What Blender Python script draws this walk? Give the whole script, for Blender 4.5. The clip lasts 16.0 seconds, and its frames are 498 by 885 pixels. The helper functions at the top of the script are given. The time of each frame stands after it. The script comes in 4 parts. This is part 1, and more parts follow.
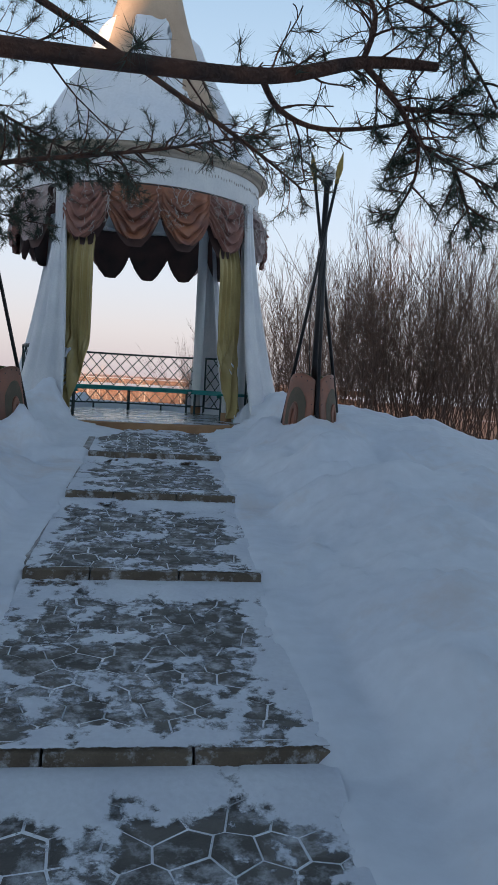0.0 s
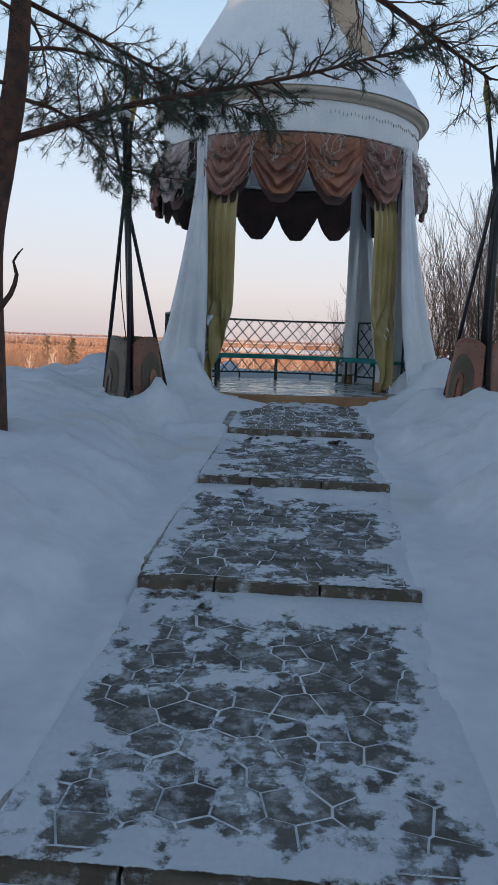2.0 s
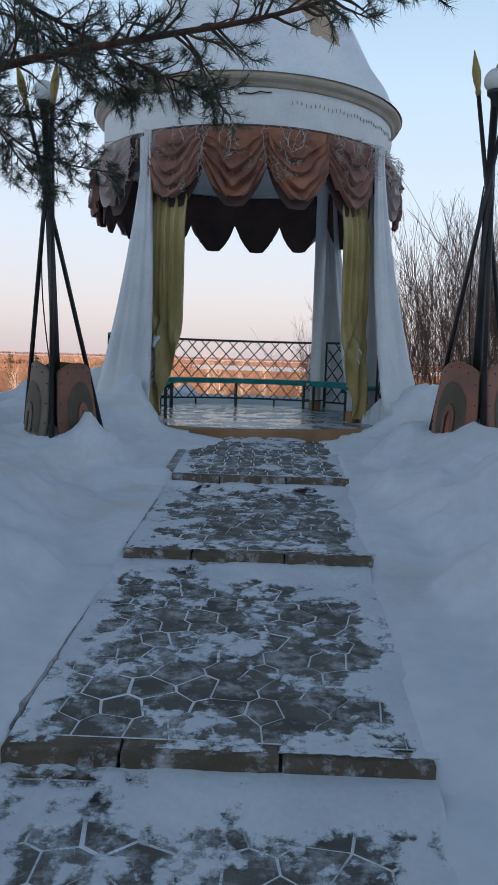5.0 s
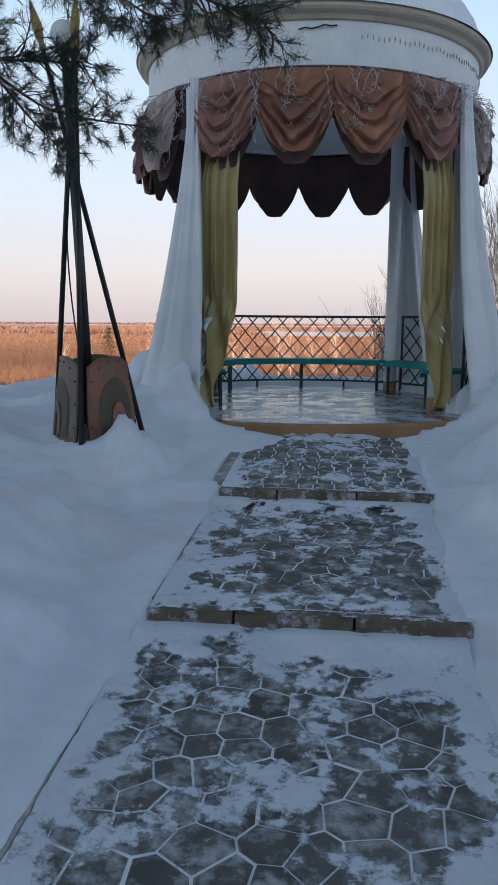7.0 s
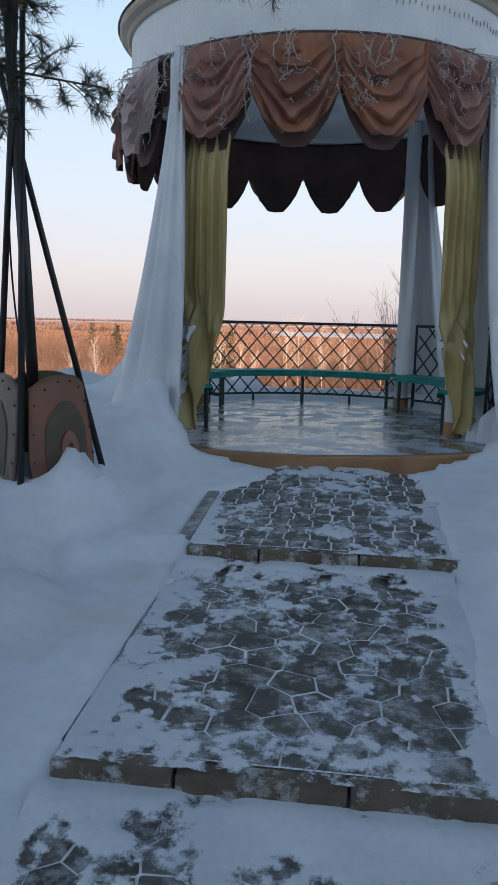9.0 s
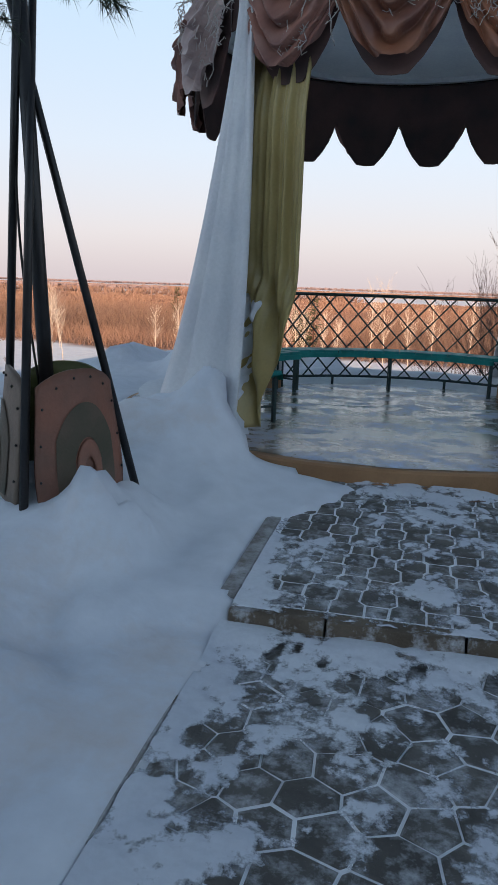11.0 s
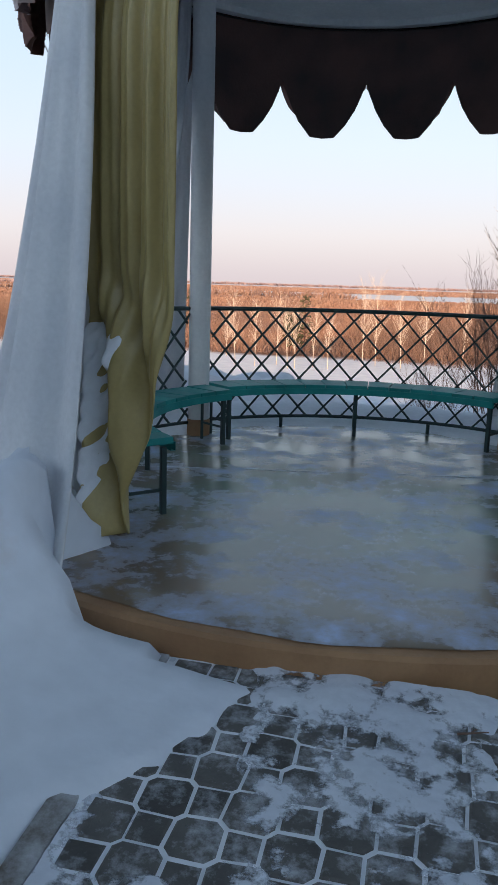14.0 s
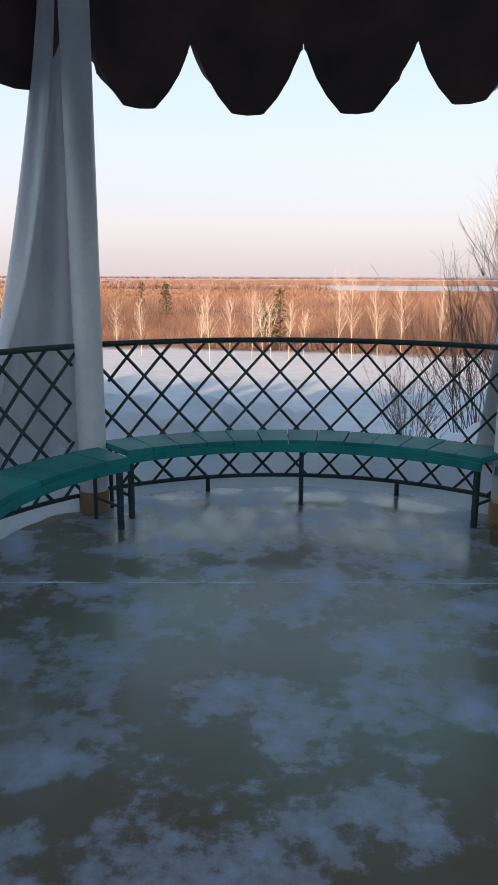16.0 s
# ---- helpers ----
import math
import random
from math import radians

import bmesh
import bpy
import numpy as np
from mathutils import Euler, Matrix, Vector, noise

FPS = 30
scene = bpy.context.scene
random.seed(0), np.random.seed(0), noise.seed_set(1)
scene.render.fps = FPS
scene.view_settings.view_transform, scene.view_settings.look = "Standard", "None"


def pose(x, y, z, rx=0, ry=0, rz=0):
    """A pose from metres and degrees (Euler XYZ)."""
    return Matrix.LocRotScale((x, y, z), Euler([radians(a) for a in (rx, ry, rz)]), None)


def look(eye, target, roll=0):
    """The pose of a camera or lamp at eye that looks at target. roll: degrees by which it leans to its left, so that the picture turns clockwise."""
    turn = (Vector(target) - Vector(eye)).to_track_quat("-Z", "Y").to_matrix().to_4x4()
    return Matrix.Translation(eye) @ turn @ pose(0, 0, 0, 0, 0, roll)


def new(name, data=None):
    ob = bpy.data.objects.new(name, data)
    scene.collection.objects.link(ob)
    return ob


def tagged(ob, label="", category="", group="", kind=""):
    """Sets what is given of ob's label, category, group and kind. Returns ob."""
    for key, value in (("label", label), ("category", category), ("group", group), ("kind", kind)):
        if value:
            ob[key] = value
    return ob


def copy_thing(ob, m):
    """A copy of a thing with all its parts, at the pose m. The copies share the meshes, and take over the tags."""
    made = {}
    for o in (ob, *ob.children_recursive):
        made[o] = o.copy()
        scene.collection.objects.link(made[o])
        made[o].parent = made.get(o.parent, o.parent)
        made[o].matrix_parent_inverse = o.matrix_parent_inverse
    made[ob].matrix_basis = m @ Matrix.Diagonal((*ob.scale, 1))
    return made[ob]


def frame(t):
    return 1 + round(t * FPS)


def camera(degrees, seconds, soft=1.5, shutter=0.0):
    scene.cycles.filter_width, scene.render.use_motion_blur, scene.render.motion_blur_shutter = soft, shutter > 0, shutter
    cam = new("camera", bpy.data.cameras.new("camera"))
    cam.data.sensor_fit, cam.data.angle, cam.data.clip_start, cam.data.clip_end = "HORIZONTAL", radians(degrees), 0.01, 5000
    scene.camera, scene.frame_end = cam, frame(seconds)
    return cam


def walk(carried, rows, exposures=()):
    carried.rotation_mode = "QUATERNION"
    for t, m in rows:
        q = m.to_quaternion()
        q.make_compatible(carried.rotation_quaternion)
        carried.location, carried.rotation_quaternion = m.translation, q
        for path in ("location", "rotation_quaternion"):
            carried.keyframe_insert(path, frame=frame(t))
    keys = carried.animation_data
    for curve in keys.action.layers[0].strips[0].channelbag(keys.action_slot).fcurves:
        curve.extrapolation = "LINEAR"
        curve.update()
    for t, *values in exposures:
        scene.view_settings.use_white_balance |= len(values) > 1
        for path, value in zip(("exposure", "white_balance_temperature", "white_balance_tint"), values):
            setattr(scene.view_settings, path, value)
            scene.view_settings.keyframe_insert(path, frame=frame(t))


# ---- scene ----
cam = camera(36.4, 16.0)
PATH = [
    (0, (-0.008, 0.464, 1.43), (0.26, 2.439, 1.269), 3.2),
    (0.5, (0.0, 0.579, 1.426), (0.008, 2.568, 1.218), 2.4),
    (1, (0.03, 0.825, 1.43), (-0.176, 2.802, 1.21), 2.6),
    (1.5, (0.049, 1.029, 1.445), (-0.147, 3.001, 1.179), 2.6),
    (2, (0.08, 1.287, 1.464), (-0.051, 3.264, 1.193), 2.1),
    (2.5, (0.129, 1.508, 1.462), (0.015, 3.489, 1.213), 2.1),
    (3, (0.171, 1.678, 1.556), (0.036, 3.661, 1.336), 2.3),
    (3.5, (0.167, 1.878, 1.539), (0.06, 3.862, 1.314), 2.8),
    (3.7, (0.16, 1.975, 1.527), (0.093, 3.961, 1.308), 2.8),
    (6, (0.137, 3.059, 1.595), (0.048, 5.041, 1.343), 0.4),
    (6.5, (0.162, 3.346, 1.642), (-0.054, 5.312, 1.346), 0.3),
    (7, (0.168, 3.571, 1.699), (-0.067, 5.532, 1.384), 0.4),
    (7.5, (0.148, 3.836, 1.722), (0.022, 5.809, 1.419), 0.9),
    (8, (0.156, 4.092, 1.711), (0.02, 6.064, 1.412), 0.8),
    (8.2, (0.173, 4.195, 1.722), (0.008, 6.166, 1.424), 0.8),
    (10.3, (0.209, 5.305, 1.831), (-0.161, 7.23, 1.433), 2.8),
    (10.5, (0.177, 5.411, 1.822), (-0.225, 7.326, 1.412), 2.9),
    (11, (0.1, 5.706, 1.85), (-0.359, 7.609, 1.44), 1.9),
    (11.5, (0.07, 5.987, 1.847), (-0.561, 7.84, 1.437), 1.5),
    (12, (0.066, 6.346, 1.909), (-0.727, 8.132, 1.486), 1.9),
    (12.5, (0.08, 6.799, 1.948), (-0.593, 8.627, 1.498), 0.8),
    (13, (0.143, 7.13, 2.041), (-0.342, 9.027, 1.634), 1.1),
    (13.5, (0.208, 7.475, 2.033), (-0.257, 9.379, 1.633), 1.1),
    (14, (0.181, 7.785, 1.978), (-0.264, 9.69, 1.561), 1.7),
    (14.5, (0.192, 8.169, 2.046), (-0.228, 10.073, 1.6), 0.9),
    (15, (0.129, 8.594, 2.112), (-0.389, 10.469, 1.647), -0.7),
    (15.5, (0.196, 8.952, 2.144), (-0.247, 10.849, 1.69), -0.4),
    (16, (0.228, 9.276, 2.151), (-0.166, 11.189, 1.719), 0.2),
]
EXPOSURES = [(0.0, 0.42), (3.5, 0.46), (8.0, 0.54), (11.0, 0.52), (13.5, 0.60), (16.0, 0.64)]
walk(cam, [(t, look(eye, target, roll)) for t, eye, target, roll in PATH], EXPOSURES)

# ---- light ----
HAZE, GLOW = 0.80, 1.9
SUN_EL, SUN_AZ = 12.0, 12.0          # the low sun stands behind the walker, a little to the left
world = bpy.data.worlds.new("winter_sky")
scene.world = world
world.use_nodes = True
wn = world.node_tree
sky = wn.nodes.new("ShaderNodeTexSky")
sky.sky_type = "NISHITA"
sky.sun_disc = False
sky.sun_elevation = radians(SUN_EL)
sky.sun_rotation = radians(180 + SUN_AZ)
sky.air_density, sky.dust_density, sky.ozone_density = 1.0, 2.2, 1.6
# winter haze: rosy at the horizon, pale blue above, dimmer towards the zenith
wco, wsep, wramp, wmix = wn.nodes.new("ShaderNodeTexCoord"), wn.nodes.new("ShaderNodeSeparateXYZ"), wn.nodes.new("ShaderNodeValToRGB"), wn.nodes.new("ShaderNodeMix")
wn.links.new(wco.outputs["Generated"], wsep.inputs[0])
wn.links.new(wsep.outputs[2], wramp.inputs[0])
for place, colour in ((0.0, (0.75, 0.65, 0.68)), (0.06, (0.81, 0.74, 0.78)), (0.16, (0.75, 0.81, 0.92)), (0.32, (0.62, 0.79, 0.97)), (0.46, (0.44, 0.62, 0.83)), (0.58, (0.115, 0.165, 0.235)), (1.0, (0.030, 0.048, 0.078))):
    stop = wramp.color_ramp.elements.new(place) if place not in (0.0, 1.0) else wramp.color_ramp.elements[-int(place)]
    stop.color = (*colour, 1)
wscale = wn.nodes.new("ShaderNodeVectorMath")
wscale.operation = "SCALE"
# the sky behind the walker glows towards the low sun
wglow = wn.nodes.new("ShaderNodeMapRange")
wglow.interpolation_type = "SMOOTHSTEP"
wglow.inputs["From Min"].default_value, wglow.inputs["From Max"].default_value = 0.1, -1.0
wglow.inputs["To Min"].default_value, wglow.inputs["To Max"].default_value = HAZE / 0.12, GLOW * HAZE / 0.12
wn.links.new(wsep.outputs[1], wglow.inputs["Value"])
wn.links.new(wglow.outputs[0], wscale.inputs["Scale"])
wn.links.new(wramp.outputs[0], wscale.inputs[0])
wmix.data_type = "RGBA"
wmix.inputs[0].default_value = 0.8
wn.links.new(sky.outputs[0], wmix.inputs[6])
wn.links.new(wscale.outputs[0], wmix.inputs[7])
wn.nodes["Background"].inputs[1].default_value = 0.12
wn.links.new(wmix.outputs[2], wn.nodes["Background"].inputs[0])
sun_data = bpy.data.lights.new("sun", "SUN")
sun_data.energy, sun_data.angle, sun_data.color = 5.0, radians(0.6), (1.0, 0.66, 0.42)
sun = new("sun", sun_data)
sa, se = radians(SUN_AZ), radians(SUN_EL)
sun.matrix_world = look((0, 0, 30), (math.sin(sa) * 100 * math.cos(se), 100 * math.cos(se), 30 - 100 * math.sin(se)))


# ---- materials ----
def material(name, base, other, rough=0.8, scale=6.0, fine=60.0, bump=0.2, metal=0.0, depth=0.01, vary=0.0, spec=0.5, speck=0.10):
    """Two colours mixed by broad noise, with fine grain in colour and relief; vary: change from object to object."""
    m = bpy.data.materials.new(name)
    m.use_nodes = True
    n, l = m.node_tree.nodes, m.node_tree.links
    b = n["Principled BSDF"]
    b.inputs["Roughness"].default_value = rough
    b.inputs["Metallic"].default_value = metal
    b.inputs["Specular IOR Level"].default_value = spec
    co = n.new("ShaderNodeTexCoord")
    broad, grain = n.new("ShaderNodeTexNoise"), n.new("ShaderNodeTexNoise")
    for t, s, d in ((broad, scale, 5.0), (grain, fine, 3.0)):
        t.inputs["Scale"].default_value, t.inputs["Detail"].default_value = s, d
        l.new(co.outputs["Object"], t.inputs["Vector"])
    ramp = n.new("ShaderNodeValToRGB")
    ramp.color_ramp.elements[0].position, ramp.color_ramp.elements[1].position = 0.35, 0.65
    ramp.color_ramp.elements[0].color, ramp.color_ramp.elements[1].color = (*base, 1), (*other, 1)
    l.new(broad.outputs[0], ramp.inputs[0])
    hsv = n.new("ShaderNodeHueSaturation")
    l.new(ramp.outputs[0], hsv.inputs["Color"])
    val = n.new("ShaderNodeMapRange")
    val.inputs["To Min"].default_value, val.inputs["To Max"].default_value = 1 - speck, 1 + speck
    l.new(grain.outputs[0], val.inputs["Value"])
    if vary:
        info, add, rnd = n.new("ShaderNodeObjectInfo"), n.new("ShaderNodeMath"), n.new("ShaderNodeMapRange")
        rnd.inputs["To Min"].default_value, rnd.inputs["To Max"].default_value = -vary, vary
        l.new(info.outputs["Random"], rnd.inputs["Value"])
        l.new(val.outputs[0], add.inputs[0])
        l.new(rnd.outputs[0], add.inputs[1])
        l.new(add.outputs[0], hsv.inputs["Value"])
    else:
        l.new(val.outputs[0], hsv.inputs["Value"])
    l.new(hsv.outputs[0], b.inputs["Base Color"])
    bp = n.new("ShaderNodeBump")
    bp.inputs["Strength"].default_value, bp.inputs["Distance"].default_value = bump, depth
    l.new(grain.outputs[0], bp.inputs["Height"])
    l.new(bp.outputs[0], b.inputs["Normal"])
    return m


def link_mix(m, factor_socket, a_socket, b_colour, target):
    n, l = m.node_tree.nodes, m.node_tree.links
    mix = n.new("ShaderNodeMix")
    mix.data_type = "RGBA"
    l.new(factor_socket, mix.inputs[0])
    l.new(a_socket, mix.inputs[6])
    mix.inputs[7].default_value = (*b_colour, 1)
    l.new(mix.outputs[2], target)


def island_material(name, colours):
    """One of several tones for each loose stem."""
    m = bpy.data.materials.new(name)
    m.use_nodes = True
    n, l = m.node_tree.nodes, m.node_tree.links
    geo, ramp = n.new("ShaderNodeNewGeometry"), n.new("ShaderNodeValToRGB")
    l.new(geo.outputs["Random Per Island"], ramp.inputs[0])
    el = ramp.color_ramp.elements
    el[0].color, el[1].color = (*colours[0], 1), (*colours[2], 1)
    el.new(0.5).color = (*colours[1], 1)
    l.new(ramp.outputs[0], n["Principled BSDF"].inputs["Base Color"])
    n["Principled BSDF"].inputs["Roughness"].default_value = 0.9
    return m


SNOW = material("snow", (0.80, 0.84, 0.90), (0.88, 0.90, 0.93), 0.8, 1.3, 30, 0.2, depth=0.006)
STONE = material("paving_stone", (0.080, 0.077, 0.072), (0.118, 0.112, 0.102), 0.65, 9, 90, 0.5, vary=0.25, depth=0.006)
KERB = material("kerb_concrete", (0.105, 0.080, 0.056), (0.16, 0.125, 0.09), 0.85, 7, 110, 0.6, depth=0.006, speck=0.2)
WHITE = material("white_paint", (0.70, 0.71, 0.72), (0.80, 0.80, 0.79), 0.55, 2.5, 40, 0.15)
DRAPE = material("white_plaster_cloth", (0.66, 0.67, 0.70), (0.76, 0.76, 0.77), 0.6, 3, 50, 0.2)
OCHRE = material("ochre_paint", (0.40, 0.225, 0.11), (0.31, 0.165, 0.08), 0.6, 5, 60, 0.3)
SWAG = material("copper_satin", (0.34, 0.135, 0.07), (0.19, 0.078, 0.055), 0.40, 4, 35, 0.2, vary=0.12)
SWAGDARK = material("wine_satin", (0.33, 0.155, 0.115), (0.175, 0.08, 0.064), 0.40, 4, 35, 0.2, vary=0.12)
TAN = material("pale_cornice", (0.55, 0.47, 0.38), (0.46, 0.37, 0.27), 0.6, 3, 40, 0.2)
MAUVE = material("mauve_satin", (0.48, 0.37, 0.345), (0.29, 0.20, 0.185), 0.40, 5, 35, 0.2, vary=0.1)
LINING = material("dark_lining", (0.072, 0.046, 0.043), (0.145, 0.075, 0.062), 0.8, 3, 60, 0.2)
OLIVE = material("olive_satin", (0.46, 0.36, 0.15), (0.37, 0.285, 0.11), 0.36, 3, 60, 0.1)
TEAL = material("teal_paint", (0.014, 0.21, 0.205), (0.022, 0.28, 0.27), 0.5, 6, 70, 0.2, vary=0.1, spec=0.25)
IRON = material("dark_green_iron", (0.012, 0.035, 0.038), (0.02, 0.05, 0.05), 0.45, 8, 90, 0.2)
BLACK = material("black_paint", (0.012, 0.012, 0.013), (0.02, 0.018, 0.018), 0.4, 8, 90, 0.2)
SHIELD = material("red_brown_shield", (0.30, 0.12, 0.075), (0.20, 0.10, 0.07), 0.55, 4, 60, 0.3, vary=0.25)
SHIELDGREY = material("grey_brown_shield", (0.17, 0.13, 0.10), (0.23, 0.17, 0.13), 0.6, 4, 60, 0.3)
SHIELDGREEN = material("olive_shield", (0.07, 0.08, 0.02), (0.10, 0.10, 0.03), 0.6, 4, 60, 0.3)
DARKWOOD = material("dark_relief", (0.070, 0.066, 0.040), (0.12, 0.085, 0.058), 0.6, 6, 60, 0.3)
GOLD = material("dull_gold", (0.36, 0.26, 0.08), (0.28, 0.20, 0.07), 0.45, 8, 60, 0.2, metal=0.3)
GLOBE = material("white_globe", (0.78, 0.78, 0.77), (0.74, 0.74, 0.73), 0.25, 8, 60, 0.02)
ROOFTAN = material("tan_roof_sheet", (0.50, 0.36, 0.25), (0.58, 0.43, 0.31), 0.6, 3, 40, 0.2)
BARK = material("pine_bark", (0.15, 0.065, 0.04), (0.065, 0.038, 0.03), 0.9, 14, 70, 0.9, depth=0.02)
NEEDLE = material("pine_needles", (0.050, 0.068, 0.046), (0.07, 0.085, 0.055), 0.6, 4, 30, 0.0)
BRUSHWOOD = material("bare_twigs", (0.17, 0.095, 0.065), (0.11, 0.068, 0.052), 0.85, 6, 60, 0.2)
BIRCH = material("birch_bark", (0.60, 0.50, 0.40), (0.68, 0.57, 0.46), 0.7, 3, 20, 0.2)
# bark of the birch on the slope, darkened to stand in for shade
SHADEBIRCH = material("shaded_birch_bark", (0.24, 0.21, 0.20), (0.30, 0.27, 0.25), 0.8, 3, 20, 0.2)
BRUSH = island_material("far_brush", ((0.14, 0.076, 0.054), (0.26, 0.145, 0.10), (0.36, 0.235, 0.175)))
FARWOOD = island_material("far_wood", ((0.10, 0.06, 0.045), (0.17, 0.10, 0.072), (0.25, 0.165, 0.125)))
# distance haze mixed into the tones of the farthest woods
HAZEWOOD = island_material("haze_tinted_wood", ((0.20, 0.15, 0.16), (0.25, 0.18, 0.18), (0.30, 0.22, 0.21)))
CONIFER = material("far_conifer", (0.06, 0.06, 0.03), (0.09, 0.08, 0.04), 0.9, 0.5, 4, 0.0)
WIRE = material("pale_wire", (0.50, 0.46, 0.43), (0.40, 0.36, 0.33), 0.6, 9, 60, 0.0)


def frosted(m, scale, lo, hi, most, tint=(0.8, 0.84, 0.9)):
    """Fine dry snow blown into the grain of a surface."""
    n, l = m.node_tree.nodes, m.node_tree.links
    b = n["Principled BSDF"]
    co, a, r = n.new("ShaderNodeTexCoord"), n.new("ShaderNodeTexNoise"), n.new("ShaderNodeMapRange")
    a.inputs["Scale"].default_value, a.inputs["Detail"].default_value, a.inputs["Roughness"].default_value = scale, 8.0, 0.7
    l.new(co.outputs["Object"], a.inputs["Vector"])
    r.inputs["From Min"].default_value, r.inputs["From Max"].default_value, r.inputs["To Max"].default_value = lo, hi, most
    l.new(a.outputs[0], r.inputs["Value"])
    old = b.inputs["Base Color"].links[0].from_socket
    link_mix(m, r.outputs[0], old, tint, b.inputs["Base Color"])


frosted(STONE, 11.0, 0.48, 0.68, 0.55)
SIDEKERB = material("frosted_side_kerb", (0.12, 0.10, 0.08), (0.17, 0.15, 0.12), 0.8, 7, 110, 0.5, depth=0.006)
frosted(SIDEKERB, 6.0, 0.40, 0.66, 0.6)
frosted(KERB, 10.0, 0.52, 0.68, 0.65)


def thin_snow_material():
    """Trodden snow that thins out softly to nothing; its cover is carried by the sheet."""
    m = material("trodden_snow", (0.66, 0.70, 0.78), (0.76, 0.80, 0.86), 0.8, 2.5, 45, 0.3, depth=0.006)
    n, l = m.node_tree.nodes, m.node_tree.links
    cover, fleck, add, edge = n.new("ShaderNodeAttribute"), n.new("ShaderNodeTexNoise"), n.new("ShaderNodeMath"), n.new("ShaderNodeMapRange")
    cover.attribute_name = "cover"
    co = n.new("ShaderNodeTexCoord")
    fleck.inputs["Scale"].default_value, fleck.inputs["Detail"].default_value, fleck.inputs["Roughness"].default_value = 26.0, 7.0, 0.7
    l.new(co.outputs["Object"], fleck.inputs["Vector"])
    add.operation = "MULTIPLY_ADD"
    l.new(fleck.outputs[0], add.inputs[0])
    add.inputs[1].default_value = 1.1
    l.new(cover.outputs["Fac"], add.inputs[2])
    edge.inputs["From Min"].default_value, edge.inputs["From Max"].default_value = 0.56, 0.80
    edge.inputs["To Min"].default_value, edge.inputs["To Max"].default_value = 0.0, 0.92
    l.new(add.outputs[0], edge.inputs["Value"])
    clear, mix = n.new("ShaderNodeBsdfTransparent"), n.new("ShaderNodeMixShader")
    l.new(edge.outputs[0], mix.inputs[0])
    l.new(clear.outputs[0], mix.inputs[1])
    l.new(n["Principled BSDF"].outputs[0], mix.inputs[2])
    l.new(mix.outputs[0], n["Material Output"].inputs["Surface"])
    return m


THINSNOW = thin_snow_material()


def ice_material():
    m = material("icy_floor", (0.20, 0.25, 0.19), (0.20, 0.175, 0.135), 0.2, 1.6, 14, 0.05, depth=0.004, spec=0.5)
    n, l = m.node_tree.nodes, m.node_tree.links
    b = n["Principled BSDF"]
    co = n.new("ShaderNodeTexCoord")
    a = n.new("ShaderNodeTexNoise")
    a.inputs["Scale"].default_value, a.inputs["Detail"].default_value, a.inputs["Roughness"].default_value = 3.4, 11.0, 0.67
    l.new(co.outputs["Object"], a.inputs["Vector"])
    r = n.new("ShaderNodeMapRange")
    r.inputs["From Min"].default_value, r.inputs["From Max"].default_value = 0.46, 0.66
    r.inputs["To Max"].default_value = 0.85
    l.new(a.outputs[0], r.inputs["Value"])
    # towards the rim the ice thins over the brown-painted floor
    dist, rim, wob, sum_ = n.new("ShaderNodeVectorMath"), n.new("ShaderNodeMapRange"), n.new("ShaderNodeTexNoise"), n.new("ShaderNodeMath")
    dist.operation = "DISTANCE"
    dist.inputs[1].default_value = (0.0, 12.15, 0.83)
    l.new(co.outputs["Object"], dist.inputs[0])
    wob.inputs["Scale"].default_value, wob.inputs["Detail"].default_value = 2.2, 6.0
    l.new(co.outputs["Object"], wob.inputs["Vector"])
    sum_.operation = "MULTIPLY_ADD"
    l.new(wob.outputs[0], sum_.inputs[0])
    sum_.inputs[1].default_value = 1.5
    l.new(dist.outputs["Value"], sum_.inputs[2])
    rim.inputs["From Min"].default_value, rim.inputs["From Max"].default_value, rim.inputs["To Max"].default_value = 2.05, 2.75, 0.8
    l.new(sum_.outputs[0], rim.inputs["Value"])
    link_mix(m, rim.outputs[0], b.inputs["Base Color"].links[0].from_socket, (0.20, 0.135, 0.088), b.inputs["Base Color"])
    old = b.inputs["Base Color"].links[0].from_socket
    link_mix(m, r.outputs[0], old, (0.55, 0.67, 0.90), b.inputs["Base Color"])
    q = n.new("ShaderNodeMapRange")
    q.inputs["To Min"].default_value, q.inputs["To Max"].default_value = 0.17, 0.7
    l.new(r.outputs[0], q.inputs["Value"])
    l.new(q.outputs[0], b.inputs["Roughness"])
    return m


ICE = ice_material()


